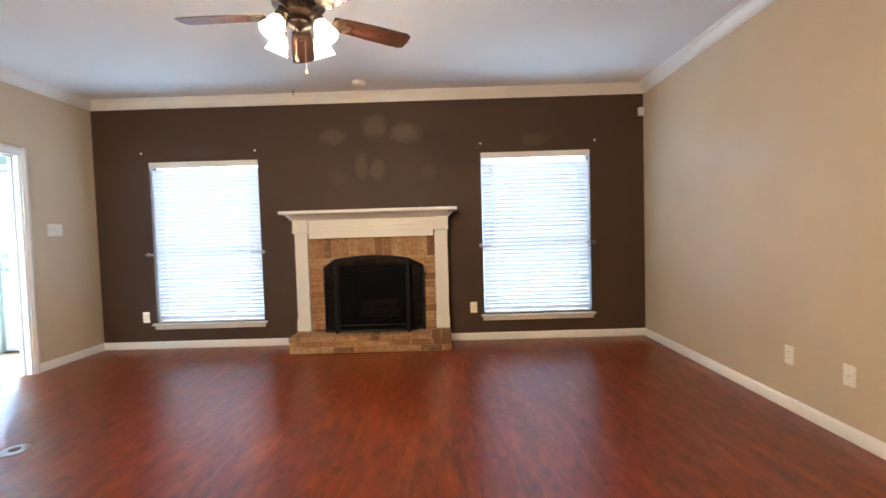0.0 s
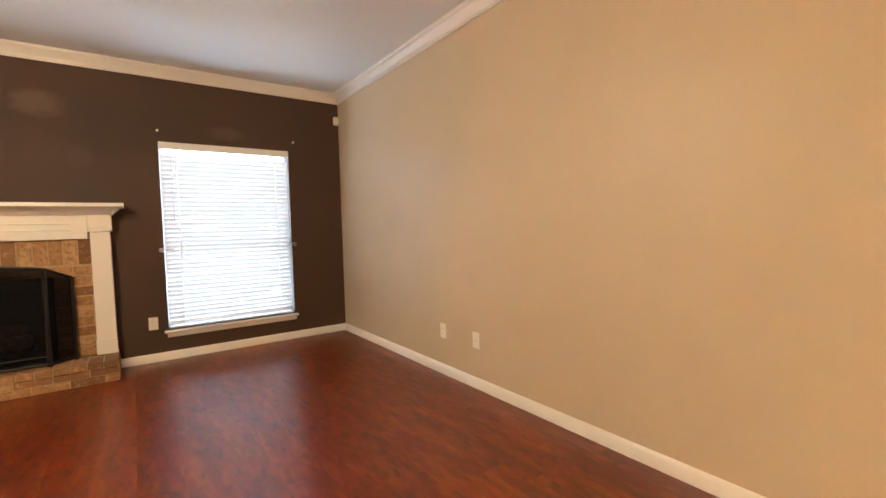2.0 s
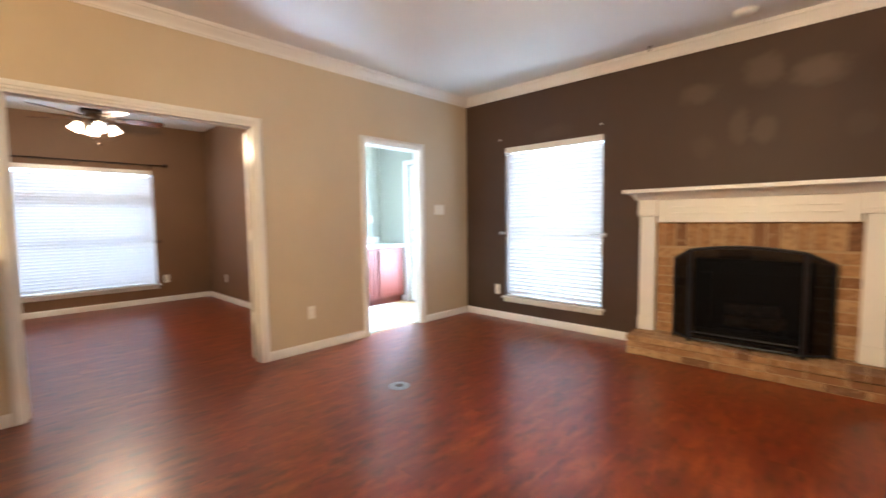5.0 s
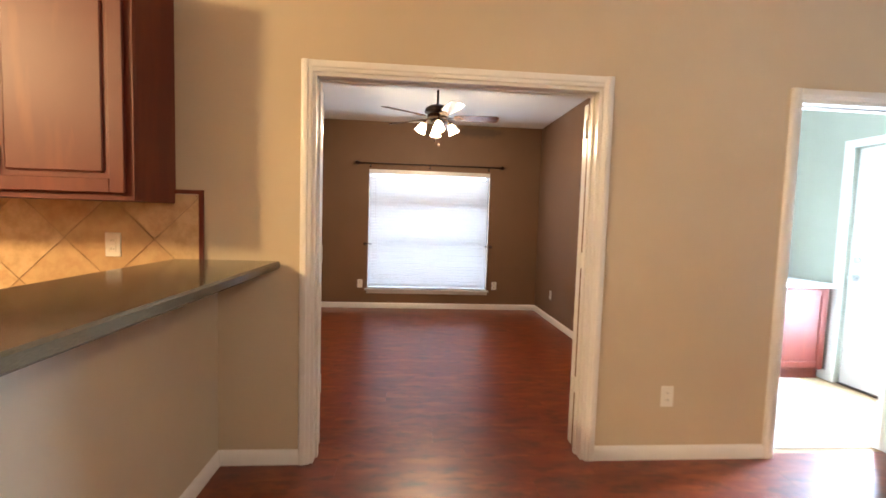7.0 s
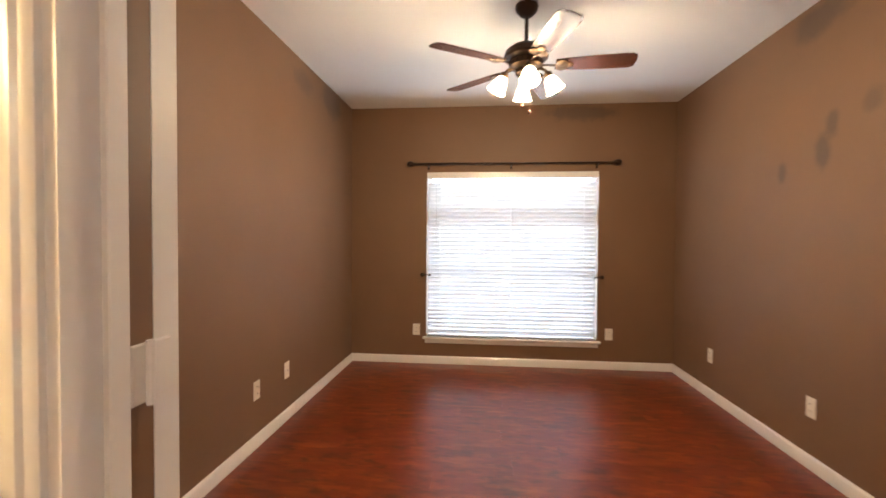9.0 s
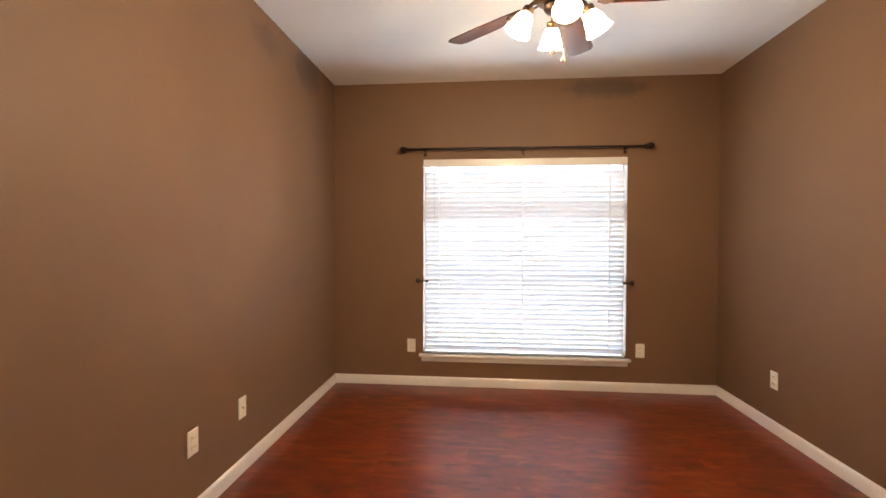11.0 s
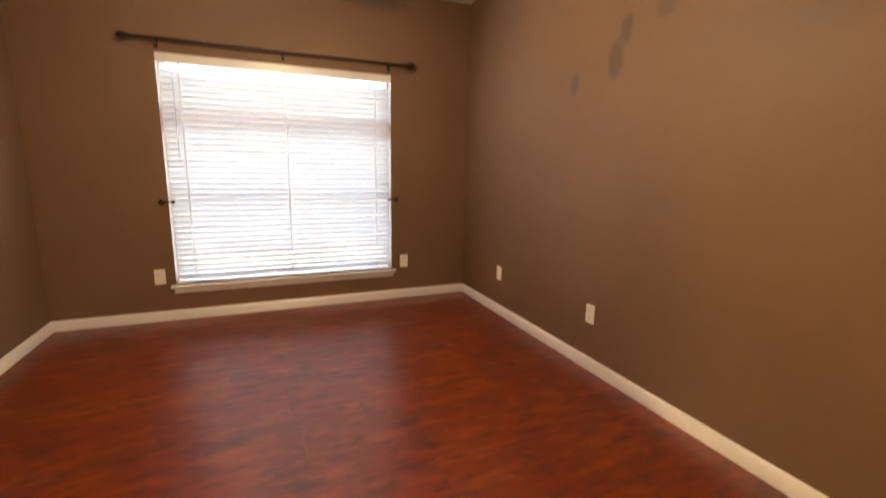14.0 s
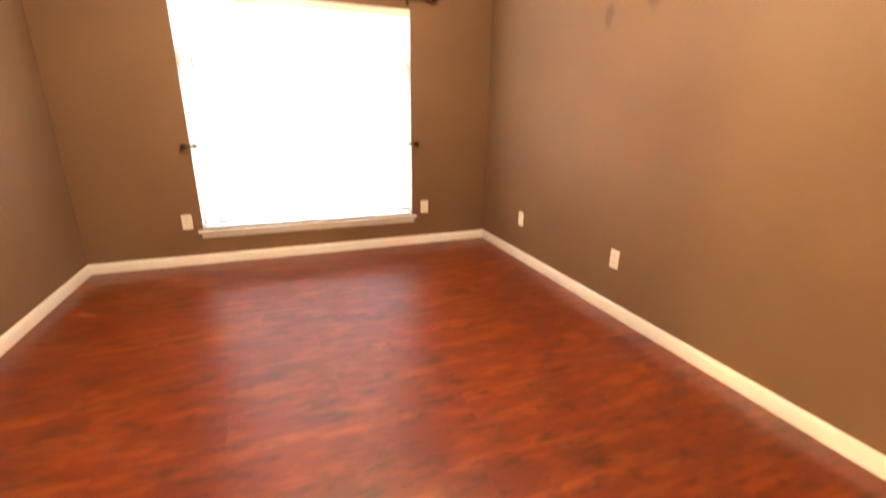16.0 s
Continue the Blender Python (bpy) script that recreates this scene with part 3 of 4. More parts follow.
def course(parent, x0, x1, y, z, size, offset, depth):
    """One row of bricks from x0 to x1, cut at the ends."""
    L, j = size
    x = x0 - offset
    while x < x1 - 0.02:
        a, b = max(x, x0), min(x + L, x1)
        if b - a > 0.02:
            lay(parent, (a + b) / 2, y, z, (b - a, depth, j))
        x += L + 0.011


FX, FY = -0.59, YN
fire = thing("fireplace", pose(FX, FY, 0), "white wooden mantel around a tan brick fireplace with raised hearth", "fireplace")
hearth = part("hearth", boxes(((-0.83, -0.395, 0.004), (0.83, -0.001, 0.176))), MORTAR, fire, "raised tan brick hearth")
for r, (z, hgt) in enumerate(((0.036, 0.054), (0.098, 0.054))):
    course(hearth, -0.835, 0.835, -0.385, z, (0.215, hgt), 0.1 * r, 0.035)
    for sx in (-0.82, 0.82):
        for k in range(2):
            lay(hearth, sx, -0.10 - k * 0.18, z, (0.035, 0.17, hgt))
x = -0.84
while x < 0.80:
    lay(hearth, x + 0.05, -0.315, 0.157, (0.094, 0.205, 0.048))
    lay(hearth, x + 0.05, -0.1, 0.155, (0.094, 0.19, 0.052))
    x += 0.105
surround = part("brick_surround", boxes(((-0.69, -0.10, 0.185), (-0.37, -0.001, 1.2)), ((0.43, -0.10, 0.185), (0.69, -0.001, 1.2)), ((-0.37, -0.10, 0.88), (0.43, -0.001, 1.2))), MORTAR, fire, "tan brick surround in pale mortar")
for k in range(9):
    z = 0.228 + k * 0.0865
    course(surround, -0.685, -0.372, -0.1, z, (0.24, 0.074), 0.12 * (k % 2), 0.012)
    course(surround, 0.432, 0.685, -0.1, z, (0.24, 0.074), 0.12 * ((k + 1) % 2), 0.012)
course(surround, -0.37, 0.43, -0.1, 0.921, (0.24, 0.074), 0.08, 0.012)
course(surround, -0.685, 0.685, -0.1, 1.081, (0.083, 0.208), 0.03, 0.012)
part("hood", box(bmesh.new(), (-0.349, -0.085, 0.755), (0.409, -0.07, 0.859), 0.004), BLACK, fire, "black metal smoke hood")
part("ash_lip", box(bmesh.new(), (-0.349, -0.085, 0.202), (0.409, -0.07, 0.272), 0.004), BLACK, fire, "black metal ash lip")
part("firebox", boxes(((-0.37, -0.09, 0.187), (-0.35, 0.45, 0.88)), ((0.41, -0.09, 0.187), (0.43, 0.45, 0.88)), ((-0.35, 0.43, 0.187), (0.41, 0.45, 0.88)), ((-0.35, -0.09, 0.187), (0.41, 0.43, 0.20)), ((-0.35, -0.09, 0.86), (0.41, 0.43, 0.88))), SOOT, fire, "soot-blackened firebox")
# mantel
for s in (-1, 1):
    leg = part("pilaster", box(bmesh.new(), (s * 0.685, -0.155, 0.187), (s * 0.822, -0.001, 1.245), 0.003), WHITE, fire)
    part("plinth", box(bmesh.new(), (s * 0.68, -0.165, 0.187), (s * 0.828, -0.157, 0.32), 0.003), WHITE, leg)
    cap = part("capital", box(bmesh.new(), (s * 0.672, -0.172, 1.247), (s * 0.836, -0.001, 1.39), 0.003), WHITE, fire)
    for z in (1.262, 1.282):
        part("fillet", box(bmesh.new(), (s * 0.668, -0.178, z), (s * 0.840, -0.17, z + 0.010), 0.002), WHITE, cap)
frieze = part("frieze", boxes(((-0.67, -0.145, 1.19), (0.67, -0.001, 1.39))), WHITE, fire)
for x0, x1 in ((-0.56, -0.16), (-0.045, 0.045), (0.16, 0.56)):
    for z in (1.262, 1.315):
        part("bead", box(bmesh.new(), (x0 - 0.004, -0.157, z), (x1 + 0.004, -0.1455, z + 0.012), 0.002), WHITE, frieze)
part("bed_moulding", prism(bmesh.new(), [(0, 0), (0.165, 0), (0.178, 0.012), (0.2, 0.03), (0.25, 0.055), (0.255, 0.062), (0, 0.062)], (-0.84, -0.001, 1.39), (0.84, -0.001, 1.39), (0, -1, 0)), WHITE, fire)
for s in (-1, 1):
    part("side_moulding", prism(bmesh.new(), [(0, 0), (0.0, 0.0), (0.012, 0.012), (0.03, 0.03), (0.06, 0.055), (0.062, 0.062), (0, 0.062)], (s * 0.84, -0.2, 1.39), (s * 0.84, -0.001, 1.39), (s, 0, 0)), WHITE, fire)
part("mantel_shelf", box(bmesh.new(), (-0.93, -0.32, 1.452), (0.93, -0.001, 1.486), 0.005), WHITE, fire)

# log and grate in the firebox
grate = thing("fire_grate", pose(FX + 0.02, FY + 0.16, 0.2), "black iron grate in the firebox", "fire grate")
for i in range(6):
    part("bar", rod(bmesh.new(), (-0.22 + i * 0.09, -0.14, 0.06), (-0.22 + i * 0.09, 0.14, 0.06), 0.007, 8), BLACK, grate)
for y in (-0.12, 0.12):
    part("cross_bar", rod(bmesh.new(), (-0.24, y, 0.05), (0.25, y, 0.05), 0.007, 8), BLACK, grate)
    for xx in (-0.2, 0.2):
        part("leg", rod(bmesh.new(), (xx, y, 0.001), (xx, y, 0.05), 0.008, 8), BLACK, grate)
for xx, yy, zz, r, tw in ((0, -0.05, 0.325, 0.055, 4), (0.03, 0.06, 0.33, 0.06, -8), (0.0, 0.0, 0.425, 0.05, 14)):
    tagged(part("fire_log", lathe(bmesh.new(), [(r * 0.9, -0.2), (r, -0.1), (r * 0.95, 0.05), (r * 1.03, 0.15), (r * 0.85, 0.2)], Matrix(), 12), LOG, None, at=pose(FX + 0.02 + xx, FY + 0.16 + yy, zz, 0, 90, tw)), "charred round log resting on the iron grate", "log", "logs on the grate")

# folding screen
screen = thing("fireplace_screen", pose(FX + 0.016, FY - 0.285, 0.182), "black three-panel arched iron fire screen standing on the hearth", "fire screen")


def screen_panel(w, h0, h1, arch, m, name):
    """One framed mesh panel; its top runs from h0 to h1 with a raised middle."""
    pts = [(w * t, h0 + (h1 - h0) * t + arch * math.sin(math.pi * t)) for t in [i / 10 for i in range(11)]]
    bm = bmesh.new()
    bt = [bm.verts.new((x, -0.001, 0.02)) for x, z in pts]
    tp = [bm.verts.new((x, -0.001, z)) for x, z in pts]
    for i in range(10):
        bm.faces.new((bt[i], bt[i + 1], tp[i + 1], tp[i]))
    p = part(name, bm, MESH, screen, at=m)
    fb = bmesh.new()
    for (xa, za), (xb, zb) in zip(pts, pts[1:]):
        rod(fb, (xa, 0, za), (xb, 0, zb), 0.013, 8)
    rod(fb, (0, 0, 0.0), (0, 0, h0), 0.014, 8)
    rod(fb, (w, 0, 0.0), (w, 0, h1), 0.014, 8)
    rod(fb, (0, 0, 0.022), (w, 0, 0.022), 0.010, 8)
    part("panel_frame", fb, BLACK, p)
    return p


screen_panel(0.75, 0.778, 0.778, 0.034, pose(-0.375, 0, 0), "centre_panel")
screen_panel(0.20, 0.69, 0.778, 0.0, pose(-0.38 - 0.2 * math.cos(radians(42)), 0.2 * math.sin(radians(42)), 0, 0, 0, -42), "side_panel")
screen_panel(0.20, 0.778, 0.69, 0.0, pose(0.38, 0, 0, 0, 0, 42), "side_panel")
part("bottom_rail", rod(bmesh.new(), (-0.38, 0.0, 0.085), (0.38, 0.0, 0.085), 0.006, 8), BLACK, screen)


# ---- ceiling fans ----
def ceiling_fan(x, y, ceil, blade_z, angle0, shade0, label):
    d = thing("ceiling_fan", pose(x, y, ceil), label, "ceiling fan", "ceiling fans")
    zb = blade_z - ceil
    part("canopy", lathe(bmesh.new(), [(0.066, -0.0005), (0.068, -0.012), (0.062, -0.035), (0.04, -0.06), (0.022, -0.072)]), BRONZE, d)
    part("downrod", rod(bmesh.new(), (0, 0, zb + 0.12), (0, 0, -0.07), 0.011), BRONZE, d)
    part("motor_housing", lathe(bmesh.new(), [(0.03, zb + 0.125), (0.085, zb + 0.112), (0.122, zb + 0.085), (0.132, zb + 0.055), (0.128, zb + 0.042), (0.10, zb + 0.030), (0.085, zb + 0.028)], seg=32), BRONZE, d)
    band = part("vent_band", lathe(bmesh.new(), [(0.094, zb + 0.028), (0.098, zb + 0.02), (0.098, zb - 0.006), (0.085, zb - 0.014), (0.06, zb - 0.018)], seg=32), ANTIQUE, d, "antique brass vented band")
    for k in range(20):
        part("vent_rib", box(bmesh.new(), (0.097, -0.005, zb - 0.003), (0.102, 0.005, zb + 0.02), 0.001), BRONZE, band, at=pose(0, 0, 0, 0, 0, k * 18))
    part("switch_housing", lathe(bmesh.new(), [(0.055, zb - 0.018), (0.062, zb - 0.025), (0.062, zb - 0.045), (0.05, zb - 0.06), (0.02, zb - 0.07), (0.008, zb - 0.08)]), BRONZE, d)
    bl = bmesh.new()
    out = [(0.17, -0.046), (0.25, -0.056), (0.40, -0.064), (0.585, -0.066), (0.612, -0.05), (0.618, 0.0), (0.612, 0.05), (0.585, 0.066), (0.40, 0.064), (0.25, 0.056), (0.17, 0.046)]
    up = [bl.verts.new((a, b, 0.003)) for a, b in out]
    dn = [bl.verts.new((a, b, -0.003)) for a, b in out]
    bl.faces.new(up)
    bl.faces.new(dn[::-1])
    for i in range(len(out)):
        bl.faces.new((up[i], dn[i], dn[(i + 1) % len(out)], up[(i + 1) % len(out)]))
    blade = mesh_of("blade", bl, BLADE)
    ib = bmesh.new()
    prism(ib, [(0.0, 0), (0.012, 0), (0.012, 0.005), (0.0, 0.005)], (0.075, -0.006, -0.002), (0.19, -0.006, -0.010), (0, 1, 0))
    lathe(ib, [(0.03, -0.011), (0.034, -0.009), (0.034, -0.005), (0.03, -0.004)], pose(0.205, 0.018, 0), 12)
    lathe(ib, [(0.03, -0.011), (0.034, -0.009), (0.034, -0.005), (0.03, -0.004)], pose(0.205, -0.018, 0), 12)
    lathe(ib, [(0.018, -0.011), (0.022, -0.009), (0.022, -0.005), (0.018, -0.004)], pose(0.25, 0, 0), 12)
    iron = mesh_of("blade_iron", ib, ANTIQUE)
    for k in range(5):
        a = angle0 + 72 * k
        b = new("blade", blade)
        b.parent = d
        b.matrix_basis = pose(0, 0, zb, 0, 0, a) @ pose(0, 0, 0, -12, 0, 0)
        i = new("blade_iron", iron)
        i.parent = b
    for k in range(4):
        a = radians(shade0 + 90 * k)
        m = pose(0, 0, zb - 0.02, 0, 0, shade0 + 90 * k)
        arm = bmesh.new()
        pts = [(0.05, 0, 0.0), (0.085, 0, 0.006), (0.112, 0, -0.006), (0.125, 0, -0.03)]
        for p, q in zip(pts, pts[1:]):
            rod(arm, p, q, 0.009, 8)
        lathe(arm, [(0.022, 0.0), (0.026, -0.006), (0.024, -0.025), (0.018, -0.03)], pose(0.122, 0, -0.022, 0, -28), 12)
        arm_ob = part("lamp_arm", arm, ANTIQUE, d, at=m)
        sh = bmesh.new()
        prof = [(0.024, 0.0), (0.036, -0.012), (0.046, -0.034), (0.052, -0.06), (0.058, -0.085), (0.068, -0.104), (0.064, -0.104), (0.054, -0.085), (0.047, -0.06), (0.041, -0.034), (0.03, -0.014), (0.02, -0.004)]
        prof = [(q * 0.86, z * 0.88) for q, z in prof]
        lathe(sh, prof, pose(0.132, 0, -0.046, 0, -28), 20, False)
        part("glass_shade", sh, SHADE, arm_ob, "lit frosted bell-shaped glass shade")
        r = 0.132 + 0.125 * math.sin(radians(28))
        bulb(x + r * math.cos(a), y + r * math.sin(a), blade_z - 0.02 - 0.046 - 0.125 * math.cos(radians(28)), BULB)
    for px, ln, s in ((0.02, 0.19, 1), (-0.015, 0.14, -1)):
        ch = part("pull_chain", rod(bmesh.new(), (px, 0.02 * s, zb - 0.07 - ln), (px, 0.02 * s, zb - 0.065), 0.002, 6), ANTIQUE, d)
        part("chain_knob", lathe(bmesh.new(), [(0.003, 0), (0.008, -0.008), (0.009, -0.022), (0.004, -0.03)], pose(px, 0.02 * s, zb - 0.07 - ln), 10), BLADE, ch)
    return d


ceiling_fan(-0.485, 2.46, ZC, 2.33, 34, 62, "five-blade dark wood ceiling fan with four lit glass shades")
ceiling_fan(FANX, FANY, ZS, 2.352, FANA, FANS, "five-blade dark wood ceiling fan in the study, lamps lit")


# ---- wall plates and small fittings ----
def plate(name, m, w, h, kind, label, group):
    d = thing(name, m, label, "switch" if kind == "switch" else "outlet", group)
    part("cover", box(bmesh.new(), (-w / 2, -0.007, -h / 2), (w / 2, -0.001, h / 2), 0.003), PLATE, d)
    if kind == "outlet":
        for z in (-0.021, 0.021):
            face = part("socket", box(bmesh.new(), (-0.016, -0.0095, z - 0.014), (0.016, -0.0072, z + 0.014), 0.002), PLATE, d)
            for xx in (-0.007, 0.005):
                part("slot", boxes(((xx, -0.0100, z - 0.004), (xx + 0.002, -0.0096, z + 0.006))), SLOT, face)
    elif kind == "switch":
        n = round(w / 0.046) - 0
        for k in range(n):
            xx = (k - (n - 1) / 2) * 0.046
            part("toggle", box(bmesh.new(), (xx - 0.005, -0.018, -0.006), (xx + 0.005, -0.0072, 0.012), 0.002), PLATE, d)
    elif kind == "jack":
        part("jack", lathe(bmesh.new(), [(0.006, 0), (0.006, 0.006), (0.003, 0.008)], pose(0, -0.0072, 0, 90), 10), CHROME, d)
    for z in (-h / 2 + 0.02, h / 2 - 0.02) if kind != "outlet" else (0,):
        part("screw", lathe(bmesh.new(), [(0.0028, 0), (0.002, 0.0012)], pose(0, -0.0071, z, 90), 8), PLATE, d)
    return d


OUT = "white plastic duplex outlet plate on the wall"
for x, y, z, rz, kind in ((XE, 3.028, 0.363, -90, "outlet"), (XE, 2.612, 0.366, -90, "jack"), (0.507, YN, 0.371, 0, "outlet"), (-3.168, YN, 0.36, 0, "outlet"), (XW, 2.768, 0.372, 90, "outlet"),
                          (-7.007, SY1, 0.361, 0, "outlet"), (-5.877, SY1, 0.363, 0, "outlet"), (SX, 0.593, 0.363, 90, "outlet"), (SX, 2.576, 0.363, 90, "outlet"), (-5.77, SY0, 0.365, 180, "outlet"), (-6.185, SY0, 0.368, 180, "jack")):
    plate("wall_outlet" if kind == "outlet" else "wall_jack", pose(x, y, z, 0, 0, rz), 0.075, 0.12, kind, OUT if kind == "outlet" else "white cable jack plate on the wall", "wall outlets")
plate("light_switch", pose(XW, 4.527, 1.355, 0, 0, 90), 0.165, 0.118, "switch", "white three-gang switch plate on the tan wall", "")
plate("light_switch", pose(LX, 4.86, 1.25, 0, 0, 90), 0.075, 0.118, "switch", "white switch plate above the utility counter", "")

sensor = thing("alarm_sensor", pose(XE - 0.035, YN, 2.47), "small white alarm sensor high in the wall corner", "sensor")
part("body", box(bmesh.new(), (-0.03, -0.045, -0.045), (0.03, -0.001, 0.045), 0.008), PLATE, sensor)
part("lens", box(bmesh.new(), (-0.018, -0.049, -0.03), (0.018, -0.0455, 0.002), 0.0015), VINYL, sensor)
smoke = thing("smoke_detector", pose(-0.615, 4.70, ZC), "round white smoke detector on the ceiling", "smoke detector")
part("body", lathe(bmesh.new(), [(0.07, -0.0005), (0.072, -0.012), (0.066, -0.026), (0.05, -0.036), (0.02, -0.038)]), PLATE, smoke)
part("base_ring", lathe(bmesh.new(), [(0.078, -0.0005), (0.078, -0.008), (0.0725, -0.009)]), PLATE, smoke)
hook = thing("ceiling_hook", pose(-1.36, 4.90, ZC), "small dark hook in the ceiling near the crown moulding", "hook")
part("stem", lathe(bmesh.new(), [(0.010, -0.0005), (0.011, -0.006), (0.004, -0.012), (0.004, -0.03), (0.009, -0.036), (0.004, -0.046)]), BRONZE, hook)
vent = thing("floor_outlet", pose(-2.37, 2.745, 0.0046), "round pale metal floor outlet cover set in the floor", "floor outlet")
part("cover", lathe(bmesh.new(), [(0.078, 0), (0.078, 0.003), (0.072, 0.006), (0.03, 0.0065)]), CHROME, vent)
part("cap", lathe(bmesh.new(), [(0.03, 0.0066), (0.03, 0.009), (0.026, 0.010)]), ANTIQUE, vent)


def holdback(m, material, s):
    d = thing("curtain_holdback", m, "dark metal curtain holdback screwed beside the window", "holdback", "curtain holdbacks")
    part("rosette", lathe(bmesh.new(), [(0.022, 0.0008), (0.022, 0.005), (0.01, 0.010), (0.007, 0.012)], pose(0, 0, 0, 90), 14), material, d)
    arm = bmesh.new()
    pts = [(0, -0.01, 0), (0, -0.055, 0.004), (s * 0.02, -0.075, 0.006), (s * 0.05, -0.08, 0.006), (s * 0.085, -0.078, 0.004)]
    for p, q in zip(pts, pts[1:]):
        rod(arm, p, q, 0.006, 8)
    part("arm", arm, material, d)
    part("tip", lathe(bmesh.new(), [(0.004, -0.012), (0.011, -0.006), (0.011, 0.006), (0.004, 0.012)], pose(s * 0.09, -0.078, 0.004, 0, 90), 10), material, d)


for x, s in ((W1[0] - 0.055, 1), (W1[1] + 0.02, -1), (W2[0] - 0.02, 1), (W2[1] + 0.03, -1)):
    holdback(pose(x, YN, 1.06), CHROME, s)
for y, s in ((S0 - 0.045, 1), (S1 + 0.045, -1)):
    holdback(pose(SX, y, 0.945, 0, 0, 90), BRONZE, s)
for x in (-3.127, -1.864, 0.628, 1.884):
    sc = thing("wall_anchor", pose(x, YN, 2.185), "small pale screw anchor in the brown wall", "screw", "wall anchors")
    part("head", lathe(bmesh.new(), [(0.011, 0.0006), (0.011, 0.003), (0.005, 0.008), (0.004, 0.014)], pose(0, 0, 0, 90), 10), PLATE, sc)

cr = thing("curtain_rod", pose(SX + 0.075, 1.575, 2.102), "dark bronze metal curtain rod with ball finials above the window", "curtain rod")
part("thick_tube", rod(bmesh.new(), (0, -1.0, 0), (0, 0.05, 0), 0.011), BRONZE, cr)
part("thin_tube", rod(bmesh.new(), (0, 0.05, 0), (0, 1.0, 0), 0.009), BRONZE, cr)
for s in (-1, 1):
    part("finial", lathe(bmesh.new(), [(0.013, 0), (0.018, 0.006), (0.013, 0.014), (0.022, 0.026), (0.03, 0.045), (0.026, 0.064), (0.012, 0.078), (0.006, 0.082)], pose(0, 0.995 * s, 0, -90 * s), 16), BRONZE, cr)
for y in (-0.86, 0.0, 0.86):
    bk = part("bracket", rod(bmesh.new(), (-0.074, y, -0.018), (0.002, y, -0.016), 0.006, 8), BRONZE, cr)
    part("bracket_plate", box(bmesh.new(), (-0.0745, y - 0.012, -0.05), (-0.071, y + 0.012, 0.02), 0.001), BRONZE, bk)
    part("cup", boxes(((-0.015, y - 0.006, -0.018), (0.015, y + 0.006, -0.0115))), BRONZE, bk)

bumper = thing("door_bumper", pose(-4.345, SY1 - 0.0155, 0.03), "small dark spring door stop on the study baseboard", "door stop")
part("base", lathe(bmesh.new(), [(0.012, 0), (0.012, 0.004), (0.006, 0.007)], pose(0, 0, 0, 90), 12), BRONZE, bumper)
part("spring", rod(bmesh.new(), (0, -0.006, 0), (0, -0.035, 0), 0.004, 10), BRONZE, bumper)
part("tip", lathe(bmesh.new(), [(0.007, 0), (0.009, 0.004), (0.009, 0.012), (0.005, 0.016)], pose(0, -0.0351, 0, 90), 12), PLATE, bumper, "white rubber tip")

# ---- kitchen edge ----
BY, BX = 0.318, -0.6
half = setting("wall_bar", boxes(((XW, BY - 0.13, 0), (BX, BY, 1.048))), TAN, "half-height tan wall carrying the bar counter", "wall")
moulding("baseboard_bar", BB, [((XW, BY), (BX, BY), (0, 1)), ((BX, BY - 0.13), (BX, BY), (1, 0))], 0, "white baseboard along the bar wall", "baseboard")
bar = thing("bar_counter", pose(XW + 0.002, 0, 1.05), "polished brown-grey bar countertop on a half wall", "counter")
part("countertop", box(bmesh.new(), (0, 0.11, 0), (BX - XW + 0.1, 0.632, 0.042), 0.008), GRANITE, bar)

cab = thing("wall_cabinet", pose(XW, 0.12, 1.37), "reddish cherry wood wall cabinet with raised-panel doors", "cabinet")
part("body", box(bmesh.new(), (0.001, -1.2, 0), (0.31, 0, 1.0), 0.002), CHERRY, cab)
part("face_frame", boxes(((0.311, -1.2, 0), (0.33, -1.17, 1.0)), ((0.311, -0.04, 0), (0.33, 0.0, 1.0)), ((0.311, -0.62, 0), (0.33, -0.58, 1.0)), ((0.311, -1.17, 0), (0.33, -0.62, 0.04)), ((0.311, -0.58, 0), (0.33, -0.04, 0.04)), ((0.311, -1.17, 0.96), (0.33, -0.62, 1.0)), ((0.311, -0.58, 0.96), (0.33, -0.04, 1.0))), CHERRY, cab)
for y0, y1 in ((-0.585, -0.03), (-1.175, -0.615)):
    dr = part("door", box(bmesh.new(), (0.332, y0 + 0.05, 0.08), (0.338, y1 - 0.05, 0.92)), CHERRY, cab)
    for ya, yb in ((y0, y0 + 0.06), (y1 - 0.06, y1)):
        part("stile", box(bmesh.new(), (0.3315, ya, 0.03), (0.35, yb, 0.97), 0.003), CHERRY, dr)
    for za, zb in ((0.03, 0.09), (0.91, 0.97)):
        part("rail", box(bmesh.new(), (0.3315, y0 + 0.0605, za), (0.3495, y1 - 0.0605, zb), 0.003), CHERRY, dr)
    part("raised_panel", box(bmesh.new(), (0.3385, y0 + 0.085, 0.115), (0.346, y1 - 0.085, 0.885), 0.006), CHERRY, dr)

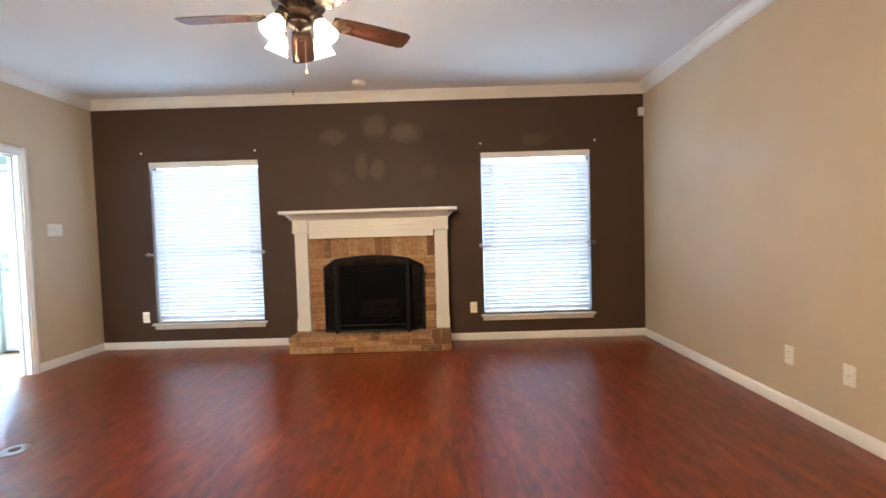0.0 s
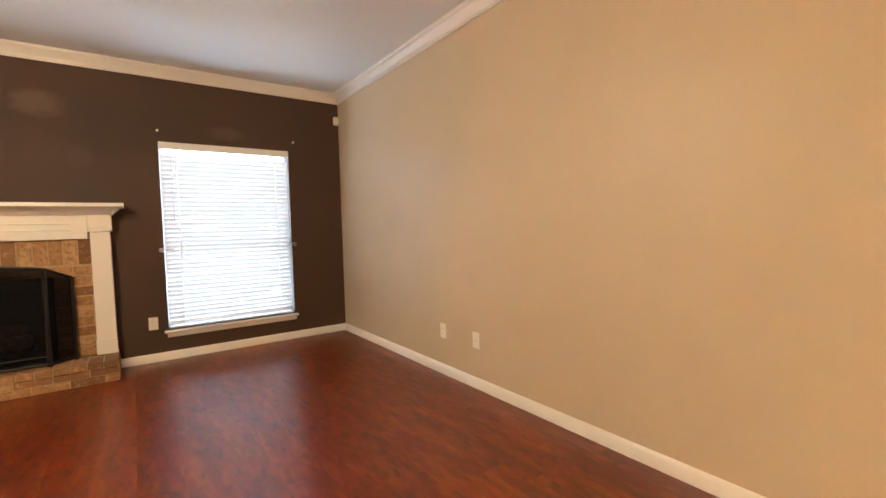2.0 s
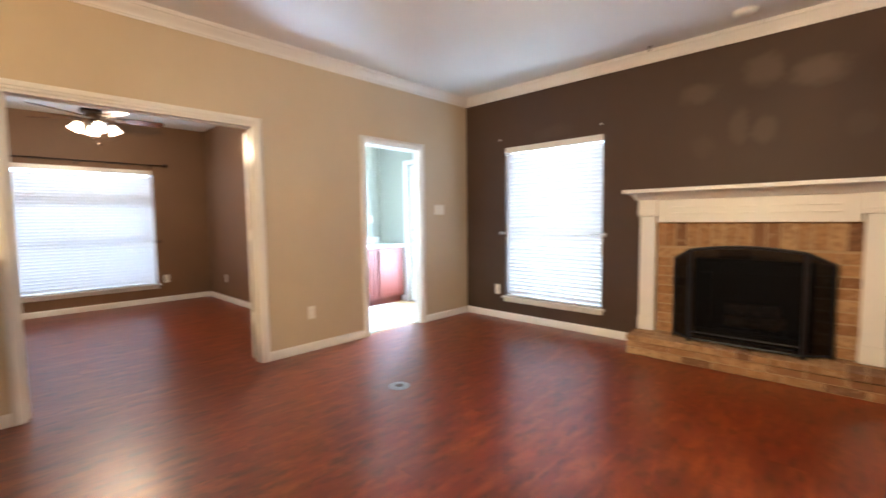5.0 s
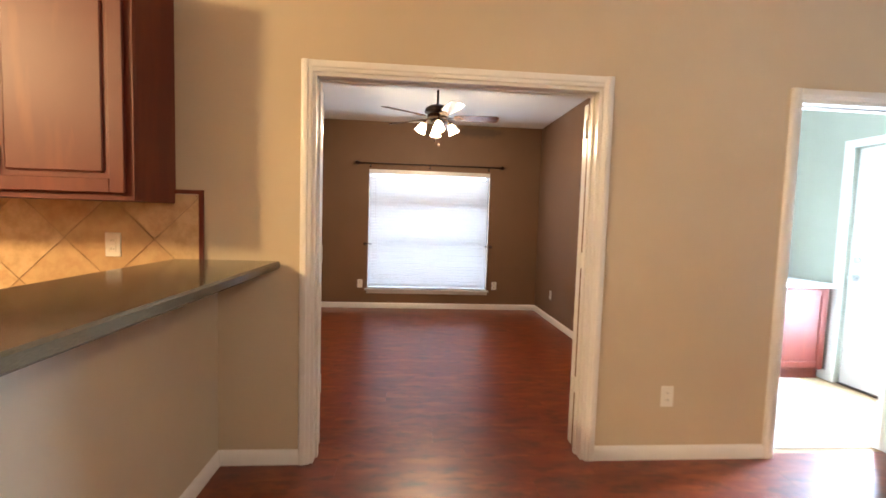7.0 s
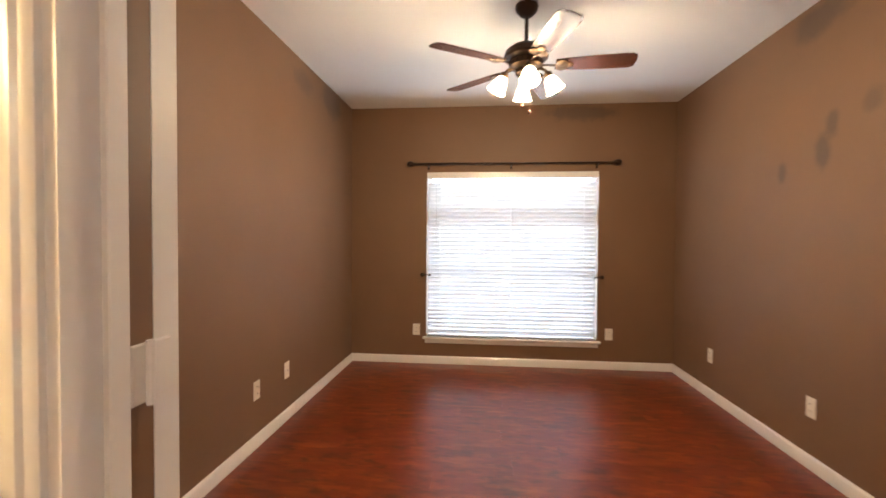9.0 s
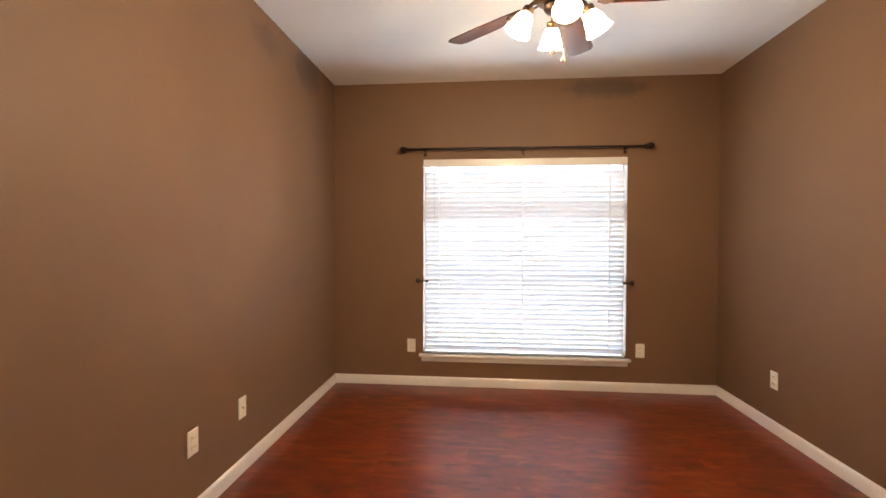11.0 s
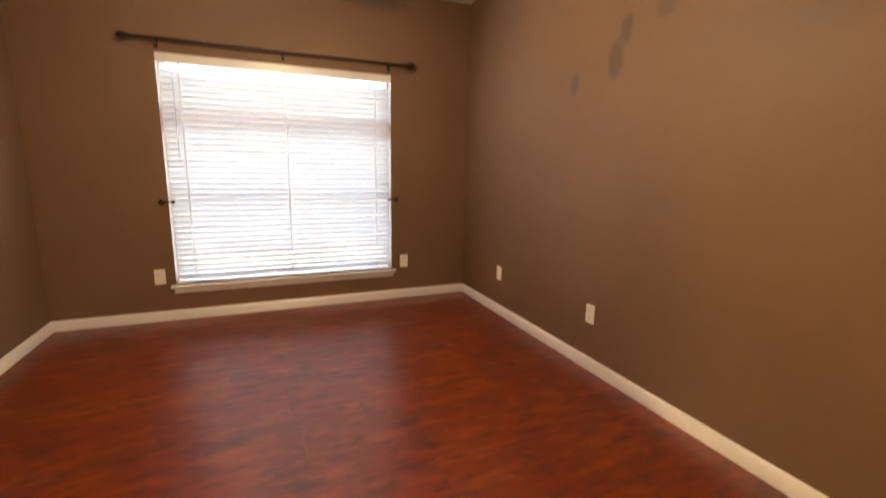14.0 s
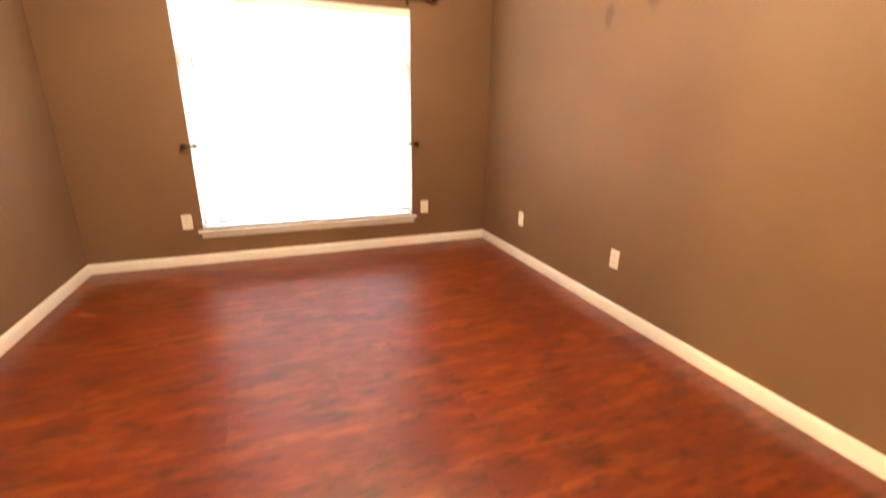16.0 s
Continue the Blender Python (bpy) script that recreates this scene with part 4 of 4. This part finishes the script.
splash = thing("backsplash", pose(XW, 0.0, 0.915), "tan stone tile backsplash laid diagonally with dark wood edge", "backsplash")
part("grout", box(bmesh.new(), (0.0005, -1.6, 0), (0.006, 0.235, 0.50)), MORTAR, splash)
part("edge_trim", boxes(((0.0005, 0.2355, 0.12), (0.016, 0.255, 0.525)), ((0.0005, 0.117, 0.505), (0.016, 0.2355, 0.525))), CHERRY, splash, "dark wood edge strip")
side = 0.30 / math.sqrt(2)
for i in range(-9, 3):
    for j in range(-2, 4):
        if (i + j) % 2:
            continue
        cy, cz = i * side + 0.02, j * side + 0.06
        q = [(cy - side + 0.004, cz), (cy, cz - side + 0.004), (cy + side - 0.004, cz), (cy, cz + side - 0.004)]
        bm = bmesh.new()
        fr = [bm.verts.new((0.011, a, b)) for a, b in q]
        bk = [bm.verts.new((0.0065, a, b)) for a, b in q]
        bm.faces.new(fr)
        bm.faces.new(bk[::-1])
        for k in range(4):
            bm.faces.new((fr[k], bk[k], bk[(k + 1) % 4], fr[(k + 1) % 4]))
        for co, no in (((0, 0.232, 0), (0, 1, 0)), ((0, 0, 0.50), (0, 0, 1)), ((0, 0, 0.0), (0, 0, -1)), ((0, -1.6, 0), (0, -1, 0))):
            r = bmesh.ops.bisect_plane(bm, geom=bm.verts[:] + bm.edges[:] + bm.faces[:], plane_co=co, plane_no=no, clear_outer=True)
            cut = [e for e in r["geom_cut"] if isinstance(e, bmesh.types.BMEdge)]
            if cut and bm.faces:
                bmesh.ops.edgeloop_fill(bm, edges=cut)
        if len(bm.faces) > 3:
            part("tile", bm, STONE, splash)
        else:
            bm.free()
plate("wall_outlet", pose(XW + 0.011, -0.175, 1.156, 0, 0, 90), 0.075, 0.12, "outlet", "white outlet plate on the stone tile backsplash", "wall outlets")
klamp = thing("kitchen_ceiling_light", pose(KX, KY, ZC), "lit warm flush dome light on the kitchen ceiling", "ceiling light")
part("base", lathe(bmesh.new(), [(0.17, -0.0005), (0.175, -0.02), (0.16, -0.03)]), BRONZE, klamp)
part("diffuser", lathe(bmesh.new(), [(0.155, -0.031), (0.15, -0.06), (0.11, -0.085), (0.04, -0.098), (0.01, -0.1)]), KITCHEN_LAMP, klamp)
bulb(KX, KY, ZC - 0.25, KWATT, 0.16, (1, 0.66, 0.29))

# ---- utility room ----
base = thing("base_cabinet", pose(-4.87, 5.0, 0.008), "reddish wood base cabinet in the utility room", "cabinet")
part("body", boxes(((-0.6, -1.5, 0.09), (-0.02, 0, 0.83)), ((-0.6, -1.5, 0), (-0.07, 0, 0.09))), CHERRY, base)
for k in range(3):
    y1 = -0.02 - k * 0.49
    dr = part("door", box(bmesh.new(), (-0.018, y1 - 0.41, 0.16), (-0.010, y1 - 0.05, 0.76)), CHERRY, base)
    for ya, yb in ((y1 - 0.46, y1 - 0.4), (y1 - 0.06, y1)):
        part("stile", box(bmesh.new(), (-0.0185, ya, 0.11), (0, yb, 0.81), 0.003), CHERRY, dr)
    for za, zb in ((0.11, 0.17), (0.75, 0.81)):
        part("rail", box(bmesh.new(), (-0.0185, y1 - 0.3995, za), (-0.0005, y1 - 0.0605, zb), 0.003), CHERRY, dr)
    part("handle", rod(bmesh.new(), (0.022, y1 - 0.43, 0.68), (0.022, y1 - 0.43, 0.76), 0.005, 8), BRONZE, dr)
top = thing("utility_counter", pose(-4.85, 5.02, 0.8395), "white countertop on the utility cabinets", "counter")
part("slab", box(bmesh.new(), (-0.648, -1.6, 0), (0.02, 0, 0.036), 0.006), WHITETOP, top)
part("backsplash", box(bmesh.new(), (-0.648, -1.6, 0.036), (-0.63, 0, 0.13), 0.003), WHITETOP, top)
fc = thing("faucet", pose(-5.33, 4.45, 0.8756), "dark metal gooseneck faucet on the white counter", "faucet")
part("base", lathe(bmesh.new(), [(0.028, 0), (0.028, 0.008), (0.016, 0.02), (0.014, 0.08)]), BRONZE, fc)
neck = bmesh.new()
pts = [(0.09 - 0.09 * math.cos(radians(a)), 0, 0.2 + 0.09 * math.sin(radians(a))) for a in range(0, 200, 20)]
for p, q in zip([(0, 0, 0.08)] + pts, pts):
    rod(neck, p, q, 0.011, 8)
part("neck", neck, BRONZE, fc)
part("lever", rod(bmesh.new(), (0, 0.012, 0.07), (0.03, 0.08, 0.10), 0.006, 8), BRONZE, fc)

# ---- floors, piece by piece ----
sub = setting("floor_utility", boxes(((LX, SY1 + 0.06, -0.1), (XI + 0.06, LY1 + 0.05, -0.002))), MORTAR, "pale ceramic tile floor of the utility room", "floor")
tile_mat = plain("pale_ceramic_tile", (0.5, 0.46, 0.39), 0.35, 0, 0.08, 8)
tile = mesh_of("tile", box(bmesh.new(), (0, 0, 0), (0.302, 0.302, 0.008), 0.002), tile_mat)
for i in range(6):
    for j in range(6):
        xx, yy = LX - 0.1 + i * 0.307, SY1 + 0.07 + j * 0.307
        if xx + 0.302 < XI + 0.065 and yy + 0.302 < LY1 + 0.06:
            ob = new("tile", tile)
            ob.parent = sub
            ob.matrix_basis = pose(xx, yy, -0.002)


def planked(name, x0, x1, y0, y1, label, seed):
    """Laminate planks in staggered rows along y."""
    rnd = random.Random(seed)
    f = setting(name, boxes(((x0, y0, -0.1), (x1, y1, -0.006))), GAP, label, "floor")
    cache, wid, length, g = {}, 0.193, 1.38, 0.0002
    x = x0
    while x < x1 - 0.01:
        xb = min(x + wid, x1)
        y = y0 - rnd.uniform(0.1, length - 0.1)
        while y < y1 - 0.01:
            a, b = max(y, y0), min(y + length, y1)
            if b - a > 0.02:
                key = (round(xb - x, 3), round(b - a, 2))
                if key not in cache:
                    cache[key] = mesh_of("plank", box(bmesh.new(), (g, g, -0.006), (xb - x - g, b - a - g, 0.004)), FLOOR)
                ob = new("plank", cache[key])
                ob.parent = f
                ob.matrix_basis = pose(x, a, 0)
            y += length
        x = xb
    return f


planked("floor_living", XI + 0.060, XE, YS, YN, "glossy red-brown cherry laminate plank floor", 3)
planked("floor_study", SX, XI + 0.06, SY0, SY1, "glossy red-brown cherry laminate floor of the study", 5)
